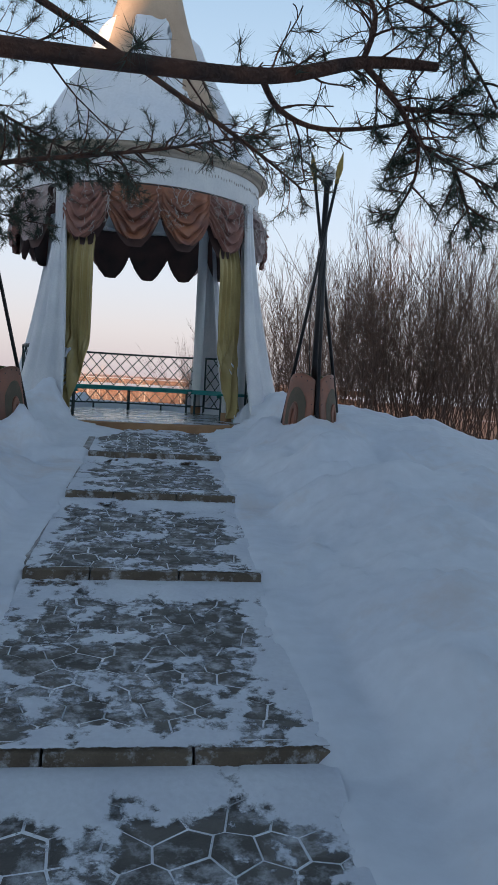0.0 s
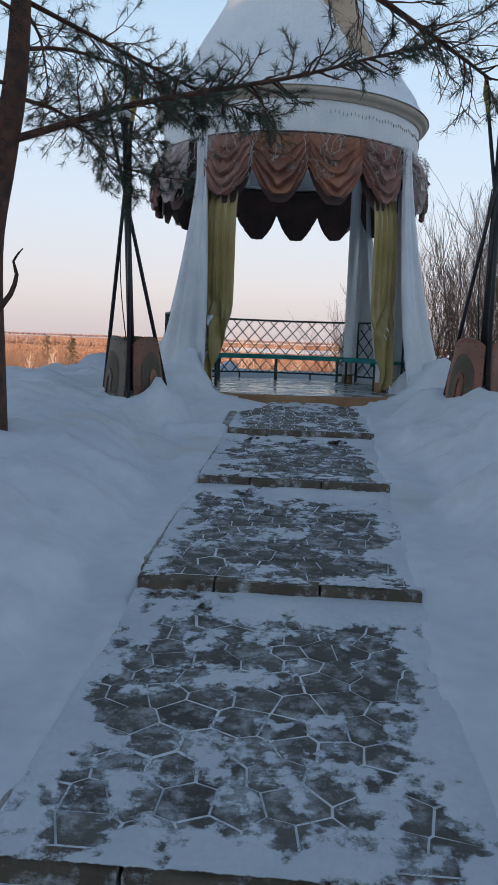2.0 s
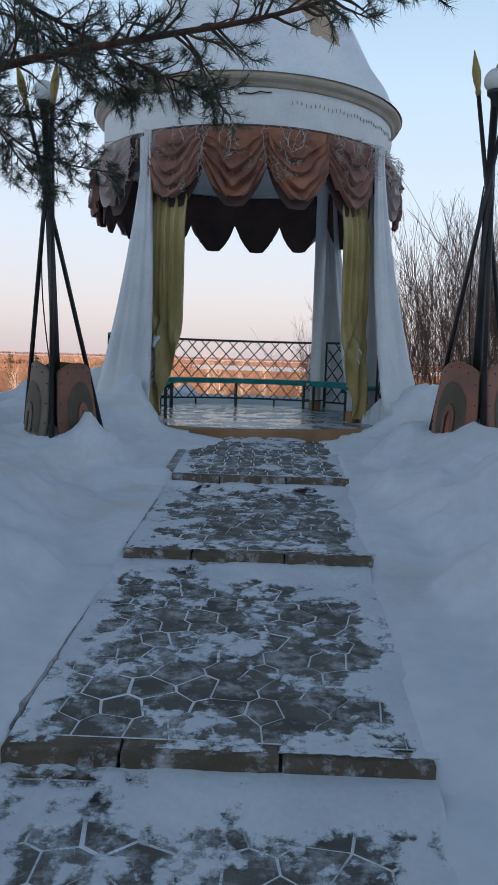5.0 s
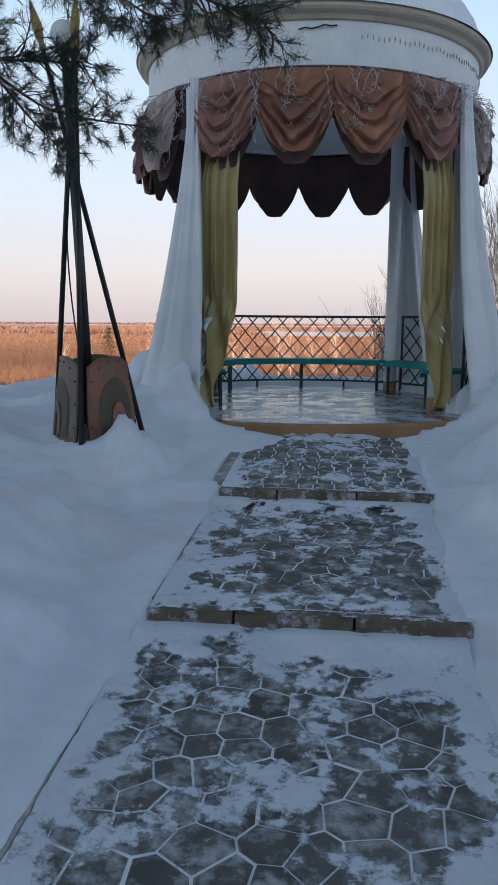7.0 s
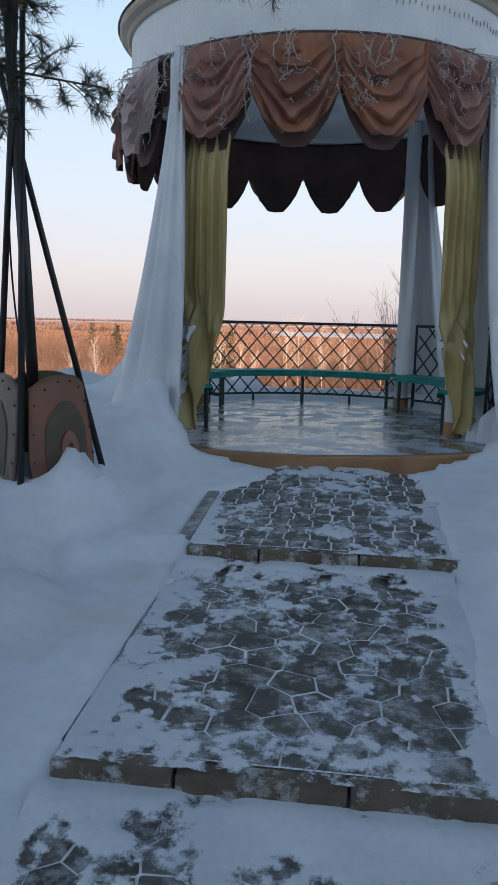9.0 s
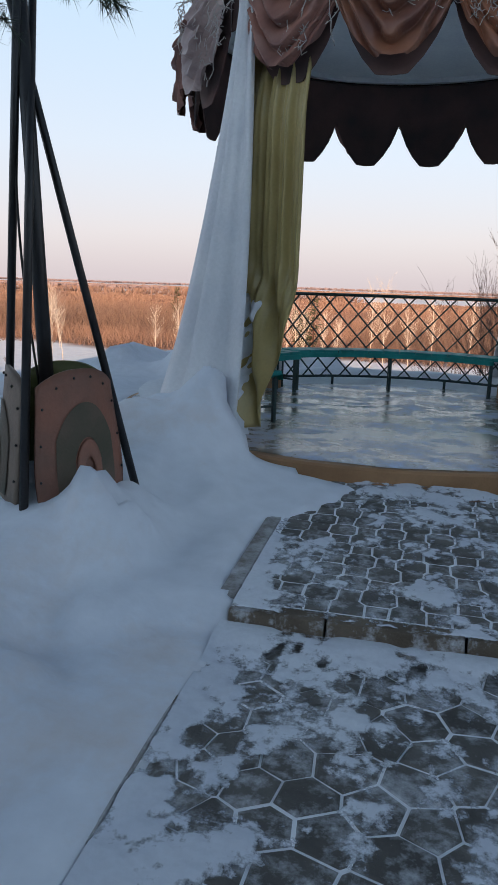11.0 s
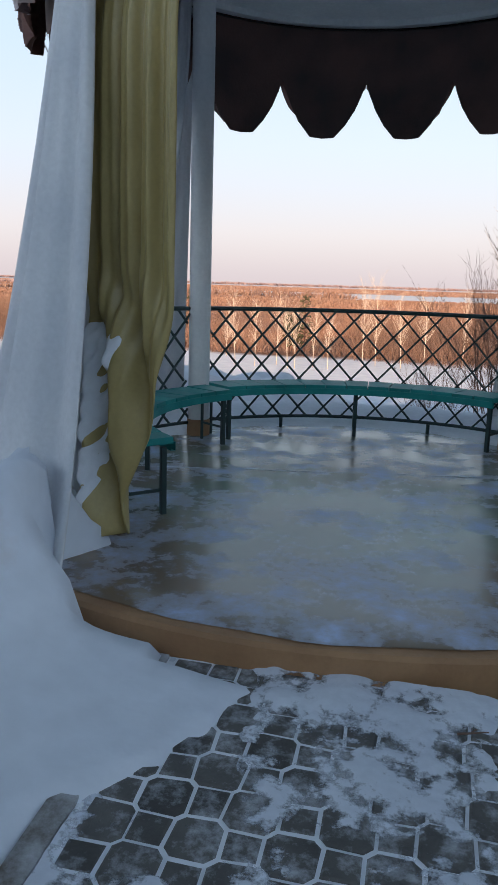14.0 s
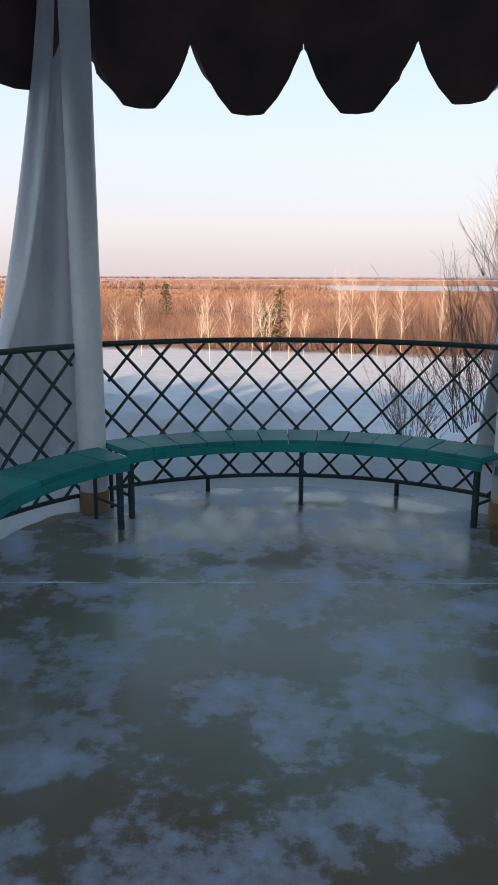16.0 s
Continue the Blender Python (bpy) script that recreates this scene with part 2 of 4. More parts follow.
def ground_material():
    """Snow, and beyond the white plain the brown litter under the brush, with far snowy strips."""
    m = material("snowy_ground", (0.70, 0.745, 0.82), (0.79, 0.825, 0.88), 0.8, 0.7, 9, 0.35, depth=0.02)
    n, l = m.node_tree.nodes, m.node_tree.links
    b = n["Principled BSDF"]
    geo, sep = n.new("ShaderNodeTexCoord"), n.new("ShaderNodeSeparateXYZ")
    l.new(geo.outputs["Object"], sep.inputs[0])
    wob = n.new("ShaderNodeTexNoise")
    wob.inputs["Scale"].default_value, wob.inputs["Detail"].default_value = 0.03, 4.0
    l.new(geo.outputs["Object"], wob.inputs["Vector"])
    add = n.new("ShaderNodeMath")
    add.operation = "MULTIPLY_ADD"
    l.new(wob.outputs[0], add.inputs[0])
    add.inputs[1].default_value = 40.0
    l.new(sep.outputs[1], add.inputs[2])
    r = n.new("ShaderNodeMapRange")
    r.inputs["From Min"].default_value, r.inputs["From Max"].default_value = 146.0, 152.0
    l.new(add.outputs[0], r.inputs["Value"])
    plain = n.new("ShaderNodeMapRange")
    plain.inputs["From Min"].default_value, plain.inputs["From Max"].default_value = 590.0, 565.0
    l.new(sep.outputs[1], plain.inputs["Value"])
    both = n.new("ShaderNodeMath")
    both.operation = "MULTIPLY"
    l.new(r.outputs[0], both.inputs[0])
    l.new(plain.outputs[0], both.inputs[1])
    strip = n.new("ShaderNodeTexNoise")
    strip.inputs["Scale"].default_value, strip.inputs["Detail"].default_value = 0.006, 3.0
    mp = n.new("ShaderNodeMapping")
    mp.inputs["Scale"].default_value = (0.35, 1.6, 1.0)
    l.new(geo.outputs["Object"], mp.inputs[0])
    l.new(mp.outputs[0], strip.inputs["Vector"])
    r2 = n.new("ShaderNodeMapRange")
    r2.inputs["From Min"].default_value, r2.inputs["From Max"].default_value = 0.67, 0.63
    l.new(strip.outputs[0], r2.inputs["Value"])
    mul = n.new("ShaderNodeMath")
    mul.operation = "MULTIPLY"
    l.new(both.outputs[0], mul.inputs[0])
    l.new(r2.outputs[0], mul.inputs[1])
    old = b.inputs["Base Color"].links[0].from_socket
    link_mix(m, mul.outputs[0], old, (0.19, 0.085, 0.04), b.inputs["Base Color"])
    return m


GROUND = ground_material()
frosted(BRUSH, 0.045, 0.50, 0.62, 0.75, (0.125, 0.085, 0.085))
frosted(FARWOOD, 0.06, 0.50, 0.62, 0.6, (0.26, 0.17, 0.13))
frosted(GROUND, 0.85, 0.55, 0.70, 0.5, (0.66, 0.57, 0.52))


# ---- mesh helpers ----
class Geo:
    """Vertices and faces gathered from simple pieces."""

    def __init__(self):
        self.v, self.f = [], []

    def add(self, verts, faces):
        k = len(self.v)
        self.v += [tuple(p) for p in verts]
        self.f += [tuple(i + k for i in f) for f in faces]
        return self

    def box(self, c, s, m=None):
        x, y, z = s[0] / 2, s[1] / 2, s[2] / 2
        p = [Vector(q) for q in ((-x, -y, -z), (x, -y, -z), (x, y, -z), (-x, y, -z), (-x, -y, z), (x, -y, z), (x, y, z), (-x, y, z))]
        p = [(m @ q if m else q) + Vector(c) for q in p]
        return self.add(p, [(0, 3, 2, 1), (4, 5, 6, 7), (0, 1, 5, 4), (1, 2, 6, 5), (2, 3, 7, 6), (3, 0, 4, 7)])

    def tube(self, pts, radii, sides=6, cap=True):
        pts = [Vector(p) for p in pts]
        radii = [radii] * len(pts) if not hasattr(radii, "__len__") else radii
        v, f, up = [], [], None
        for i, p in enumerate(pts):
            d = (pts[min(i + 1, len(pts) - 1)] - pts[max(i - 1, 0)])
            d = d.normalized() if d.length else Vector((0, 0, 1))
            if up is None:
                up = d.orthogonal().normalized()
            up = (up - d * up.dot(d))
            up = up.normalized() if up.length > 1e-6 else d.orthogonal().normalized()
            w = d.cross(up)
            for k in range(sides):
                a = 2 * math.pi * k / sides
                v.append(p + (up * math.cos(a) + w * math.sin(a)) * radii[i])
        for i in range(len(pts) - 1):
            for k in range(sides):
                j = (k + 1) % sides
                f.append((i * sides + k, i * sides + j, (i + 1) * sides + j, (i + 1) * sides + k))
        if cap:
            f.append(tuple(reversed(range(sides))))
            f.append(tuple(range((len(pts) - 1) * sides, len(pts) * sides)))
        return self.add(v, f)

    def sheet(self, rows, closed=False):
        n = len(rows[0])
        v = [p for r in rows for p in r]
        f = []
        for i in range(len(rows) - 1):
            for k in range(n if closed else n - 1):
                j = (k + 1) % n
                f.append((i * n + k, i * n + j, (i + 1) * n + j, (i + 1) * n + k))
        return self.add(v, f)

    def lathe(self, profile, c, n=48, a0=0.0, a1=360.0, wob=None):
        whole = abs(a1 - a0) >= 359.9
        cnt = n if whole else n + 1
        rows = []
        for r, z in profile:
            row = []
            for k in range(cnt):
                a = radians(a0 + (a1 - a0) * k / n)
                d = wob(a, r, z) if wob else 0.0
                row.append((c[0] + (r + d) * math.cos(a), c[1] + (r + d) * math.sin(a), z))
            rows.append(row)
        return self.sheet(rows, whole)


def build(name, geo, mat, parent=None, label="", smooth=False, solid=0.0, bevel=0.0):
    me = bpy.data.meshes.new(name)
    me.from_pydata(geo.v, [], geo.f)
    me.update()
    bm = bmesh.new()
    bm.from_mesh(me)
    if len(geo.f) < 60000:
        bmesh.ops.recalc_face_normals(bm, faces=bm.faces)
    if solid:
        bmesh.ops.solidify(bm, geom=bm.faces[:], thickness=solid)
    if bevel:
        edges = [e for e in bm.edges if len(e.link_faces) == 2 and e.calc_face_angle(0) > 0.6]
        bmesh.ops.bevel(bm, geom=edges, offset=bevel, segments=2, profile=0.6, affect="EDGES")
    bm.to_mesh(me)
    bm.free()
    if smooth:
        me.shade_smooth()
    me.materials.append(mat)
    ob = new(name, me)
    if parent:
        ob.parent = parent
    if label:
        ob["label"] = label
    return ob


part = build


def thing(name, label, category, group="", kind="", at=(0, 0, 0)):
    ob = new(name)
    ob.location = at
    ob.empty_display_size = 0.1
    return tagged(ob, label, category, group, kind)


def rnd(a, b):
    return random.uniform(a, b)


def nz(x, y, z=0.0, s=1.0):
    return noise.noise(Vector((x * s, y * s, z * s)))


# ---- plan ----
CX, CY, FLOOR = -0.28, 11.93, 0.83          # rotunda's middle and floor
FRONT = 280.0                                # degrees, the way its open side faces
COLUMNS = [FRONT - 46.5, FRONT + 45, FRONT + 127.5, FRONT + 228.0]   # front left, front right, back right, back left
STEPS = [(1.10, 0.03), (2.95, 0.16), (4.80, 0.30), (6.60, 0.475), (8.33, 0.625)]   # kerb line and its top
PATH_END = 10.02
HALF = 0.69
LAMP_L, LAMP_R = (-1.64, 8.93), (1.80, 8.74)
BACK, LEFT, RIGHT = 98.3, 186.5, 9.5         # middles of the three closed bays


# the rotunda is drawn about (CX, CY) and set down here, larger
GX, GY, GROW, TALL = -0.23, 12.35, 1.038, 1.06
RX, RY, RING = -0.16, 12.12, 1.015           # the ring of rails and benches


def rotunda_pose(x, y, grow, tall):
    shift_in = Matrix.Translation((-CX, -CY, -FLOOR))
    return Matrix.Translation((x, y, FLOOR)) @ Matrix.Rotation(radians(-1.2), 4, "Z") @ Matrix.Diagonal((grow, grow, tall, 1.0)) @ shift_in


def tread(y):
    """Height of the paving at y."""
    if y < STEPS[0][0]:
        return STEPS[0][1] - 0.12 + 0.03 * (y - STEPS[0][0])
    for i, (a, z) in enumerate(STEPS):
        b, zb = STEPS[i + 1] if i < 4 else (PATH_END, 0.83)
        if y < b:
            end = zb - 0.095
            return z + (end - z) * (y - a) / (b - a)
    return 0.70


def shift(y):
    """The path bears a little to the right as it climbs."""
    return 0.022 * max(0.0, y - 4.8)


def smoothstep(a, b, x):
    t = min(1, max(0, (x - a) / (b - a)))
    return t * t * (3 - 2 * t)


def slope(y):
    """The hill's line without steps."""
    return 0.03 + 0.083 * (y - 2.95)


def ground_z(x, y):
    u = x - shift(min(y, PATH_END))
    xr, yr = CX + (x - GX) / GROW, CY + (y - GY) / GROW      # as seen in the rotunda's own drawing
    r = math.hypot(xr - CX, yr - CY)
    base = slope(min(y, 10.0)) + 0.02
    # banks on both sides of the path
    d = abs(u) - HALF
    bank = 0.35 * smoothstep(0.0, 1.1, d) * (1 - 0.8 * smoothstep(1.9, 5.0, d))
    bank *= smoothstep(-3.0, 3.0, y) * 0.6 + 0.4
    bank += 0.26 * max(0.0, nz(x, y, 11, 1.5) - 0.05) * smoothstep(0.1, 0.5, d) * smoothstep(5.0, 3.0, d) + 0.13 * max(0.0, nz(x + 4, y, 13, 3.1)) * smoothstep(0.0, 0.3, d) * smoothstep(3.5, 2.0, d)
    bank -= 0.05 * math.exp(-((x - LAMP_L[0]) ** 2 + (y - LAMP_L[1] + 0.5) ** 2) / 0.7)
    bank += 0.10 * math.exp(-((x + 2.05) ** 2 + (y - 6.25) ** 2) / 0.10)
    bank += 0.22 * math.exp(-((x - LAMP_R[0]) ** 2 + (y - LAMP_R[1] + 0.3) ** 2) / 0.8)
    bank += (0.12 * nz(x + 3, y, 1, 0.9) + 0.085 * nz(x, y, 5, 2.0) + 0.055 * abs(nz(x, y, 7, 3.6)) + 0.032 * nz(x, y, 9, 8) + 0.014 * nz(x, y, 4, 17) + 0.07 * max(0.0, nz(x, y, 21, 5.5) - 0.22)) * (1 - 0.85 * smoothstep(13.5, 15.5, y)) * smoothstep(-0.05, 0.5, d) * (1 - smoothstep(12, 30, abs(x)))
    z = base + bank
    # drift round the rotunda's floor and the drapes
    if r < 6:
        z = max(z, 0) * 1.0
        lift = 0.80 + 0.05 * nz(x, y, 2, 1.7)
        z = z + (lift - z) * smoothstep(3.3, 2.3, r)
        for a in (FRONT - 38, FRONT + 40, COLUMNS[2], COLUMNS[3]):
            k = radians(a)
            px, py = CX + 2.33 * math.cos(k), CY + 2.33 * math.sin(k)
            z += (0.53 + 0.24 * nz(x, y, 6, 3.0)) * math.exp(-(((xr - px) ** 2 + (yr - py) ** 2) / 0.18) ** 1.1)
    z += (0.26 + 0.26 * nz(x, y, 2, 7.0)) * math.exp(-((x + 1.22) ** 2 + (y - 8.60) ** 2) / 0.035)      # snow heaped on the shields
    # hill falls away behind and to the sides
    far = max(0.0, y - 15.2)
    side = max(0.0, abs(x) - 4.0)
    fall = 0.0
    if y > 15.2 or side:
        e = math.hypot(far, side * (0.9 if y > 2 else 0.55))
        fall = 10.4 * smoothstep(-4, 42, e) - 10.4 * smoothstep(-4, 42, 0)
    z -= fall
    if z < -9.5 or math.hypot(x, y) > 70:
        q = smoothstep(60, 90, math.hypot(x, y))
        z = z * (1 - q) + (-9.5) * q if z > -9.5 else -9.5
        z += 0.25 * nz(x, y, 3, 0.05)
    if y < -6:
        z = max(z, -9.5)
    # clear the paving
    if y < PATH_END + 0.1 and y > -3 and abs(u) < HALF + 0.5:
        edge = HALF - (0.09 if u > 0 else 0.06) + 0.04 * nz(3 if u > 0 else -3, y, 4, 1.9) + 0.02 * nz(3 if u > 0 else -3, y, 4, 7) + (0.12 * smoothstep(8.4, 8.6, y) * smoothstep(9.5, 9.2, y) if u < 0 else 0.0) - (0.30 if u < 0 else 0.10) * smoothstep(9.2, 9.9, y) + (0.09 * nz(y, 3, 0, 7.0) + 0.05 * nz(y, 8, 0, 17.0)) * smoothstep(8.9, 9.3, y)
        t = tread(y)
        if abs(u) < edge:
            z = t - 0.10 if abs(u) < HALF - 0.02 else t - 0.02
        else:
            lo = t - 0.10 if abs(u) < HALF - 0.02 else t - 0.02
            top = z + max(0, t + 0.03 - z) * smoothstep(HALF + 0.5, HALF + 0.1, abs(u))
            z = lo + (t + 0.02 - lo) * smoothstep(edge, edge + 0.07, abs(u)) + (top - t - 0.02) * smoothstep(edge + 0.03, edge + 0.45, abs(u))
    # room under the floor
    col = min(abs((math.degrees(math.atan2(yr - CY, xr - CX)) - FRONT + s + 180) % 360 - 180) for s in (-47, 47))
    if r < (2.16 if col > 9 else 1.80):
        z = min(z, FLOOR - 0.2)
    elif r < 2.34 and abs(math.degrees(math.atan2(yr - CY, xr - CX)) % 360 - FRONT) < 33:
        z = min(z, FLOOR - 0.13)
    return z


def ground():
    def line(lo, hi, fine, step, ends, growth=1.22):
        out = list(np.arange(lo, hi + 1e-6, step))
        d = step
        up, down = [hi], [lo]
        while up[-1] < ends[1]:
            d *= growth
            up.append(up[-1] + d)
        d = step
        while down[-1] > ends[0]:
            d *= growth
            down.append(down[-1] - d)
        return sorted(down[1:]) + out + up[1:]
    xs = line(-1.2, 1.2, None, 0.04, (-3500, 3500), 1.07)
    ys = line(-1.0, 15.2, None, 0.075, (-300, 4000), 1.08)
    g = Geo()
    g.sheet([[(x, y, ground_z(x, y)) for x in xs] for y in ys])
    return tagged(build("ground", g, GROUND, smooth=True), "deep bluish snow over the hill and plain", "snow", kind="structure")


ground()


# ---- the paved steps ----
def clip_cell(seed, others, box):
    """The convex cell of seed among others inside box; a third number makes a cell larger."""
    poly = [(box[0], box[2]), (box[1], box[2]), (box[1], box[3]), (box[0], box[3])]
    for o in others:
        nx, ny = o[0] - seed[0], o[1] - seed[1]
        k = 0.5 + (seed[2] - o[2]) / (2 * (nx * nx + ny * ny))
        mx, my = seed[0] + nx * k, seed[1] + ny * k
        out = []
        for i, a in enumerate(poly):
            b = poly[(i + 1) % len(poly)]
            da, db = (a[0] - mx) * nx + (a[1] - my) * ny, (b[0] - mx) * nx + (b[1] - my) * ny
            if da <= 0:
                out.append(a)
            if da * db < 0:
                k = da / (da - db)
                out.append((a[0] + (b[0] - a[0]) * k, a[1] + (b[1] - a[1]) * k))
        poly = out
        if len(poly) < 3:
            return []
    return poly


def stone_mesh(poly, gap, top, drop=0.03):
    """A slab with a softened rim, its top at height top(x, y)."""
    cx, cy = sum(p[0] for p in poly) / len(poly), sum(p[1] for p in poly) / len(poly)
    span = max(math.hypot(p[0] - cx, p[1] - cy) for p in poly)
    k0, k1 = 1 - gap / span, 1 - (gap + 0.008) / span
    n, g = len(poly), Geo()
    rim = [(cx + (p[0] - cx) * k0, cy + (p[1] - cy) * k0) for p in poly]
    top_ = [(cx + (p[0] - cx) * k1, cy + (p[1] - cy) * k1) for p in poly]
    v = [(x, y, top(x, y) - drop) for x, y in rim] + [(x, y, top(x, y) - 0.005) for x, y in rim] + [(x, y, top(x, y)) for x, y in top_]
    f = [tuple(range(2 * n, 3 * n))]
    for i in range(n):
        j = (i + 1) % n
        f += [(i, j, n + j, n + i), (n + i, n + j, 2 * n + j, 2 * n + i)]
    return g.add(v, f)


def paved_step(i):
    y0, z0 = STEPS[i]
    y1 = STEPS[i + 1][0] if i < 4 else PATH_END
    root = thing("paved_step", "low garden step of dark flagstones dusted with trodden snow" if i < 4 else "top step of small dark cobbles dusted with snow, before the rotunda",
                 "step", "steps of the garden path", at=(shift(y0 + 0.6), 0, 0))
    # kerb stones along the front
    joints = [-HALF, -0.31, 0.20, HALF]
    for a, b in zip(joints, joints[1:]):
        g = Geo().box(((a + b) / 2, y0 + 0.04 + rnd(-0.006, 0.006), z0 - 0.099 + rnd(-0.004, 0.004)), (b - a - 0.010, 0.085, 0.2))
        part("kerb_stone", g, KERB, root, bevel=0.009)
    for s in (-1,):
        g = Geo().box((0, 0, 0), (0.075 if s < 0 else 0.06, y1 - y0 - 0.1, 0.14), Euler((math.atan2(tread(y1 - 0.03) - z0, y1 - y0), 0, 0)).to_matrix())
        ob = part("side_kerb", g, SIDEKERB, root, bevel=0.006)
        ob.location = (s * (HALF + (0.03 if s < 0 else 0.005)), (y0 + y1) / 2 + 0.05, (z0 + tread(y1 - 0.03)) / 2 - 0.058)
    # bed of packed snow between the stones
    g = Geo()
    ya = y0 + 0.085
    g.sheet([[(x, y, tread(y) - 0.005) for x in (-HALF, HALF)] for y in (ya, (ya + y1) / 2, y1 - 0.002)])
    part("packed_snow_bed", g, SNOW, root)
    # stones
    box = (-HALF + 0.035, HALF - 0.035, ya + 0.004, y1 - 0.01)
    seeds = []
    if i < 4:
        sx, sy = 0.158, 0.140
        rows = int((box[3] - box[2]) / sy)
        for r in range(rows):
            for c in range(-1, int((box[1] - box[0]) / sx) + 1):
                seeds.append((box[0] + (c + 0.5 + 0.5 * (r % 2)) * sx + rnd(-0.045, 0.045), box[2] + (r + 0.5) * (box[3] - box[2]) / rows + rnd(-0.04, 0.04), 0.0))
    else:
        # octagons with small squares between them
        p = 0.1165
        for r in range(int((box[3] - box[2]) / p) + 1):
            for c in range(int((box[1] - box[0]) / p) + 1):
                seeds.append((box[0] + (c + 0.5) * p + rnd(-0.006, 0.006), box[2] + (r + 0.4) * p + rnd(-0.006, 0.006), 0.0026 if (r + c) % 2 else 0.0))
    seeds = [s for s in seeds if box[0] - 0.1 < s[0] < box[1] + 0.1]
    for s in seeds:
        near = [o for o in seeds if o is not s and abs(o[0] - s[0]) < 0.5 and abs(o[1] - s[1]) < 0.5]
        poly = clip_cell(s, near, box)
        if len(poly) < 3:
            continue
        area = abs(sum(a[0] * b[1] - b[0] * a[1] for a, b in zip(poly, poly[1:] + poly[:1]))) / 2
        if area < 0.0025:
            continue
        up = rnd(-0.002, 0.003)
        tx, ty = rnd(-0.015, 0.015), rnd(-0.015, 0.015)
        me_top = lambda x, y: tread(y) + up + (x - s[0]) * tx + (y - s[1]) * ty
        part("paving_stone", stone_mesh(poly, 0.0055 if i < 4 else 0.0065, me_top), STONE, root)
    # trodden snow: thin and patchy, heaped softly against the next riser and along the sides
    st = 0.0125
    wide = HALF - 0.012
    nx, ny = int(2 * wide / st), int((y1 - ya) / st)
    rows, cover = [], []
    inset_l, inset_r = (0.11, 0.08) if i < 4 else (0.02, 0.06)
    for a in range(ny + 1):
        y = y0 + 0.008 + (y1 - y0 - 0.010) * a / ny
        row = []
        for b in range(nx + 1):
            x = -wide + (2 * wide + 0.02) * b / nx
            patch = 0.50 * nz(x, y, 0.3, 2.2) + 0.65 * nz(x + 7, y, 1.7, 5.5) + 0.55 * nz(x, y + 5, 2.2, 12) + 0.35 * nz(x, y, 8, 27)
            wav = 0.10 * nz(x, y, 5, 3.0) + 0.05 * nz(x, y, 6, 11)
            far = smoothstep(y1 - 0.34 + 1.6 * wav, y1 - 0.06 + wav, y)
            side = max(smoothstep(-HALF + inset_l + 0.08 + wav, -HALF + inset_l - 0.05 + wav, x), smoothstep(HALF - inset_r - 0.09 + wav, HALF - inset_r + 0.04 + wav, x))
            rim = max(far * (1.0 if i < 4 else 0.8), 0.9 * side, 0.30 * smoothstep(ya + 0.16, ya, y))
            c = (-0.05 if i < 4 else 0.05) + 0.66 * patch + 0.58 * rim + (0.06 * smoothstep(-0.3, 0.5, x) if i < 4 else 0.0)
            h = 0.003 + 0.012 * smoothstep(0.05, 0.55, c) + 0.034 * smoothstep(y1 - 0.30, y1 - 0.02, y) * far * (1 if i < 4 else 0.3)
            if i == 4:
                h -= 0.03 * smoothstep(9.2, 9.6, y) * smoothstep(HALF - 0.40, HALF - 0.22, abs(x))
            if a == 0:
                h, c = -0.004, -1.0
            cover.append(c)
            row.append((x, y, tread(min(max(y, y0 + 0.001), y1 - 0.002)) + h))
        rows.append(row)
    sheet = part("trodden_snow", Geo().sheet(rows), THINSNOW, root, "thin patchy trodden snow", smooth=True)
    sheet.data.attributes.new("cover", "FLOAT", "POINT").data.foreach_set("value", cover)
    tagged(sheet, kind="stuff")


for i in range(5):
    paved_step(i)


# ---- the rotunda ----
def polar(a, r, z):
    k = radians(a)
    return Vector((CX + r * math.cos(k), CY + r * math.sin(k), z))


gazebo = thing("gazebo", "round white tent-shaped rotunda with copper swags, drapes and a snowy roof", "gazebo")
gazebo.matrix_basis = rotunda_pose(GX, GY, GROW, TALL)

# floor: ochre rim and icy top
g = Geo().lathe([(2.23, 0.45), (2.26, 0.47), (2.26, 0.815), (2.245, 0.828), (2.19, FLOOR), (1.0, FLOOR), (0.001, FLOOR)], (CX, CY), 96)
part("floor_slab", g, OCHRE, gazebo, "ochre-painted round concrete floor slab", smooth=False)
g = Geo()
rows = []
for k in range(27):
    r = 2.22 * k / 26
    row = []
    for j in range(128):
        a = 360 * j / 128
        rr = r if k < 26 else 2.205 + 0.03 * nz(math.cos(radians(a)) * 6, math.sin(radians(a)) * 6, 3)
        p = polar(a, rr, FLOOR + 0.006 + 0.004 * nz(rr * math.cos(radians(a)), rr * math.sin(radians(a)), 0, 2.2) - (0.004 if k == 26 else 0))
        row.append(p)
    rows.append(row)
g.sheet(rows, True)
part("ice_sheet", g, ICE, gazebo, "glossy greenish ice with trodden snow patches", smooth=True)
# snow drifted over the floor's back rim
g = Geo()
rows = []
for k in range(13):
    r = 1.28 + 0.83 * k / 12
    row = []
    for j in range(161):
        a = FRONT + 40 + 280 * j / 160
        e = smoothstep(1.38 + 0.10 * nz(math.cos(radians(a)) * 3, math.sin(radians(a)) * 3, 2) + 0.05 * nz(math.cos(radians(a)) * 12, math.sin(radians(a)) * 12, 2), 1.72, r)
        fade = smoothstep(0, 12, j) * smoothstep(160, 148, j)
        row.append(polar(a, r, FLOOR - 0.012 + (0.07 * e + 0.05 * smoothstep(1.7, 2.05, r) + 0.015 * nz(r * 5, a / 9)) * fade))
    rows.append(row)
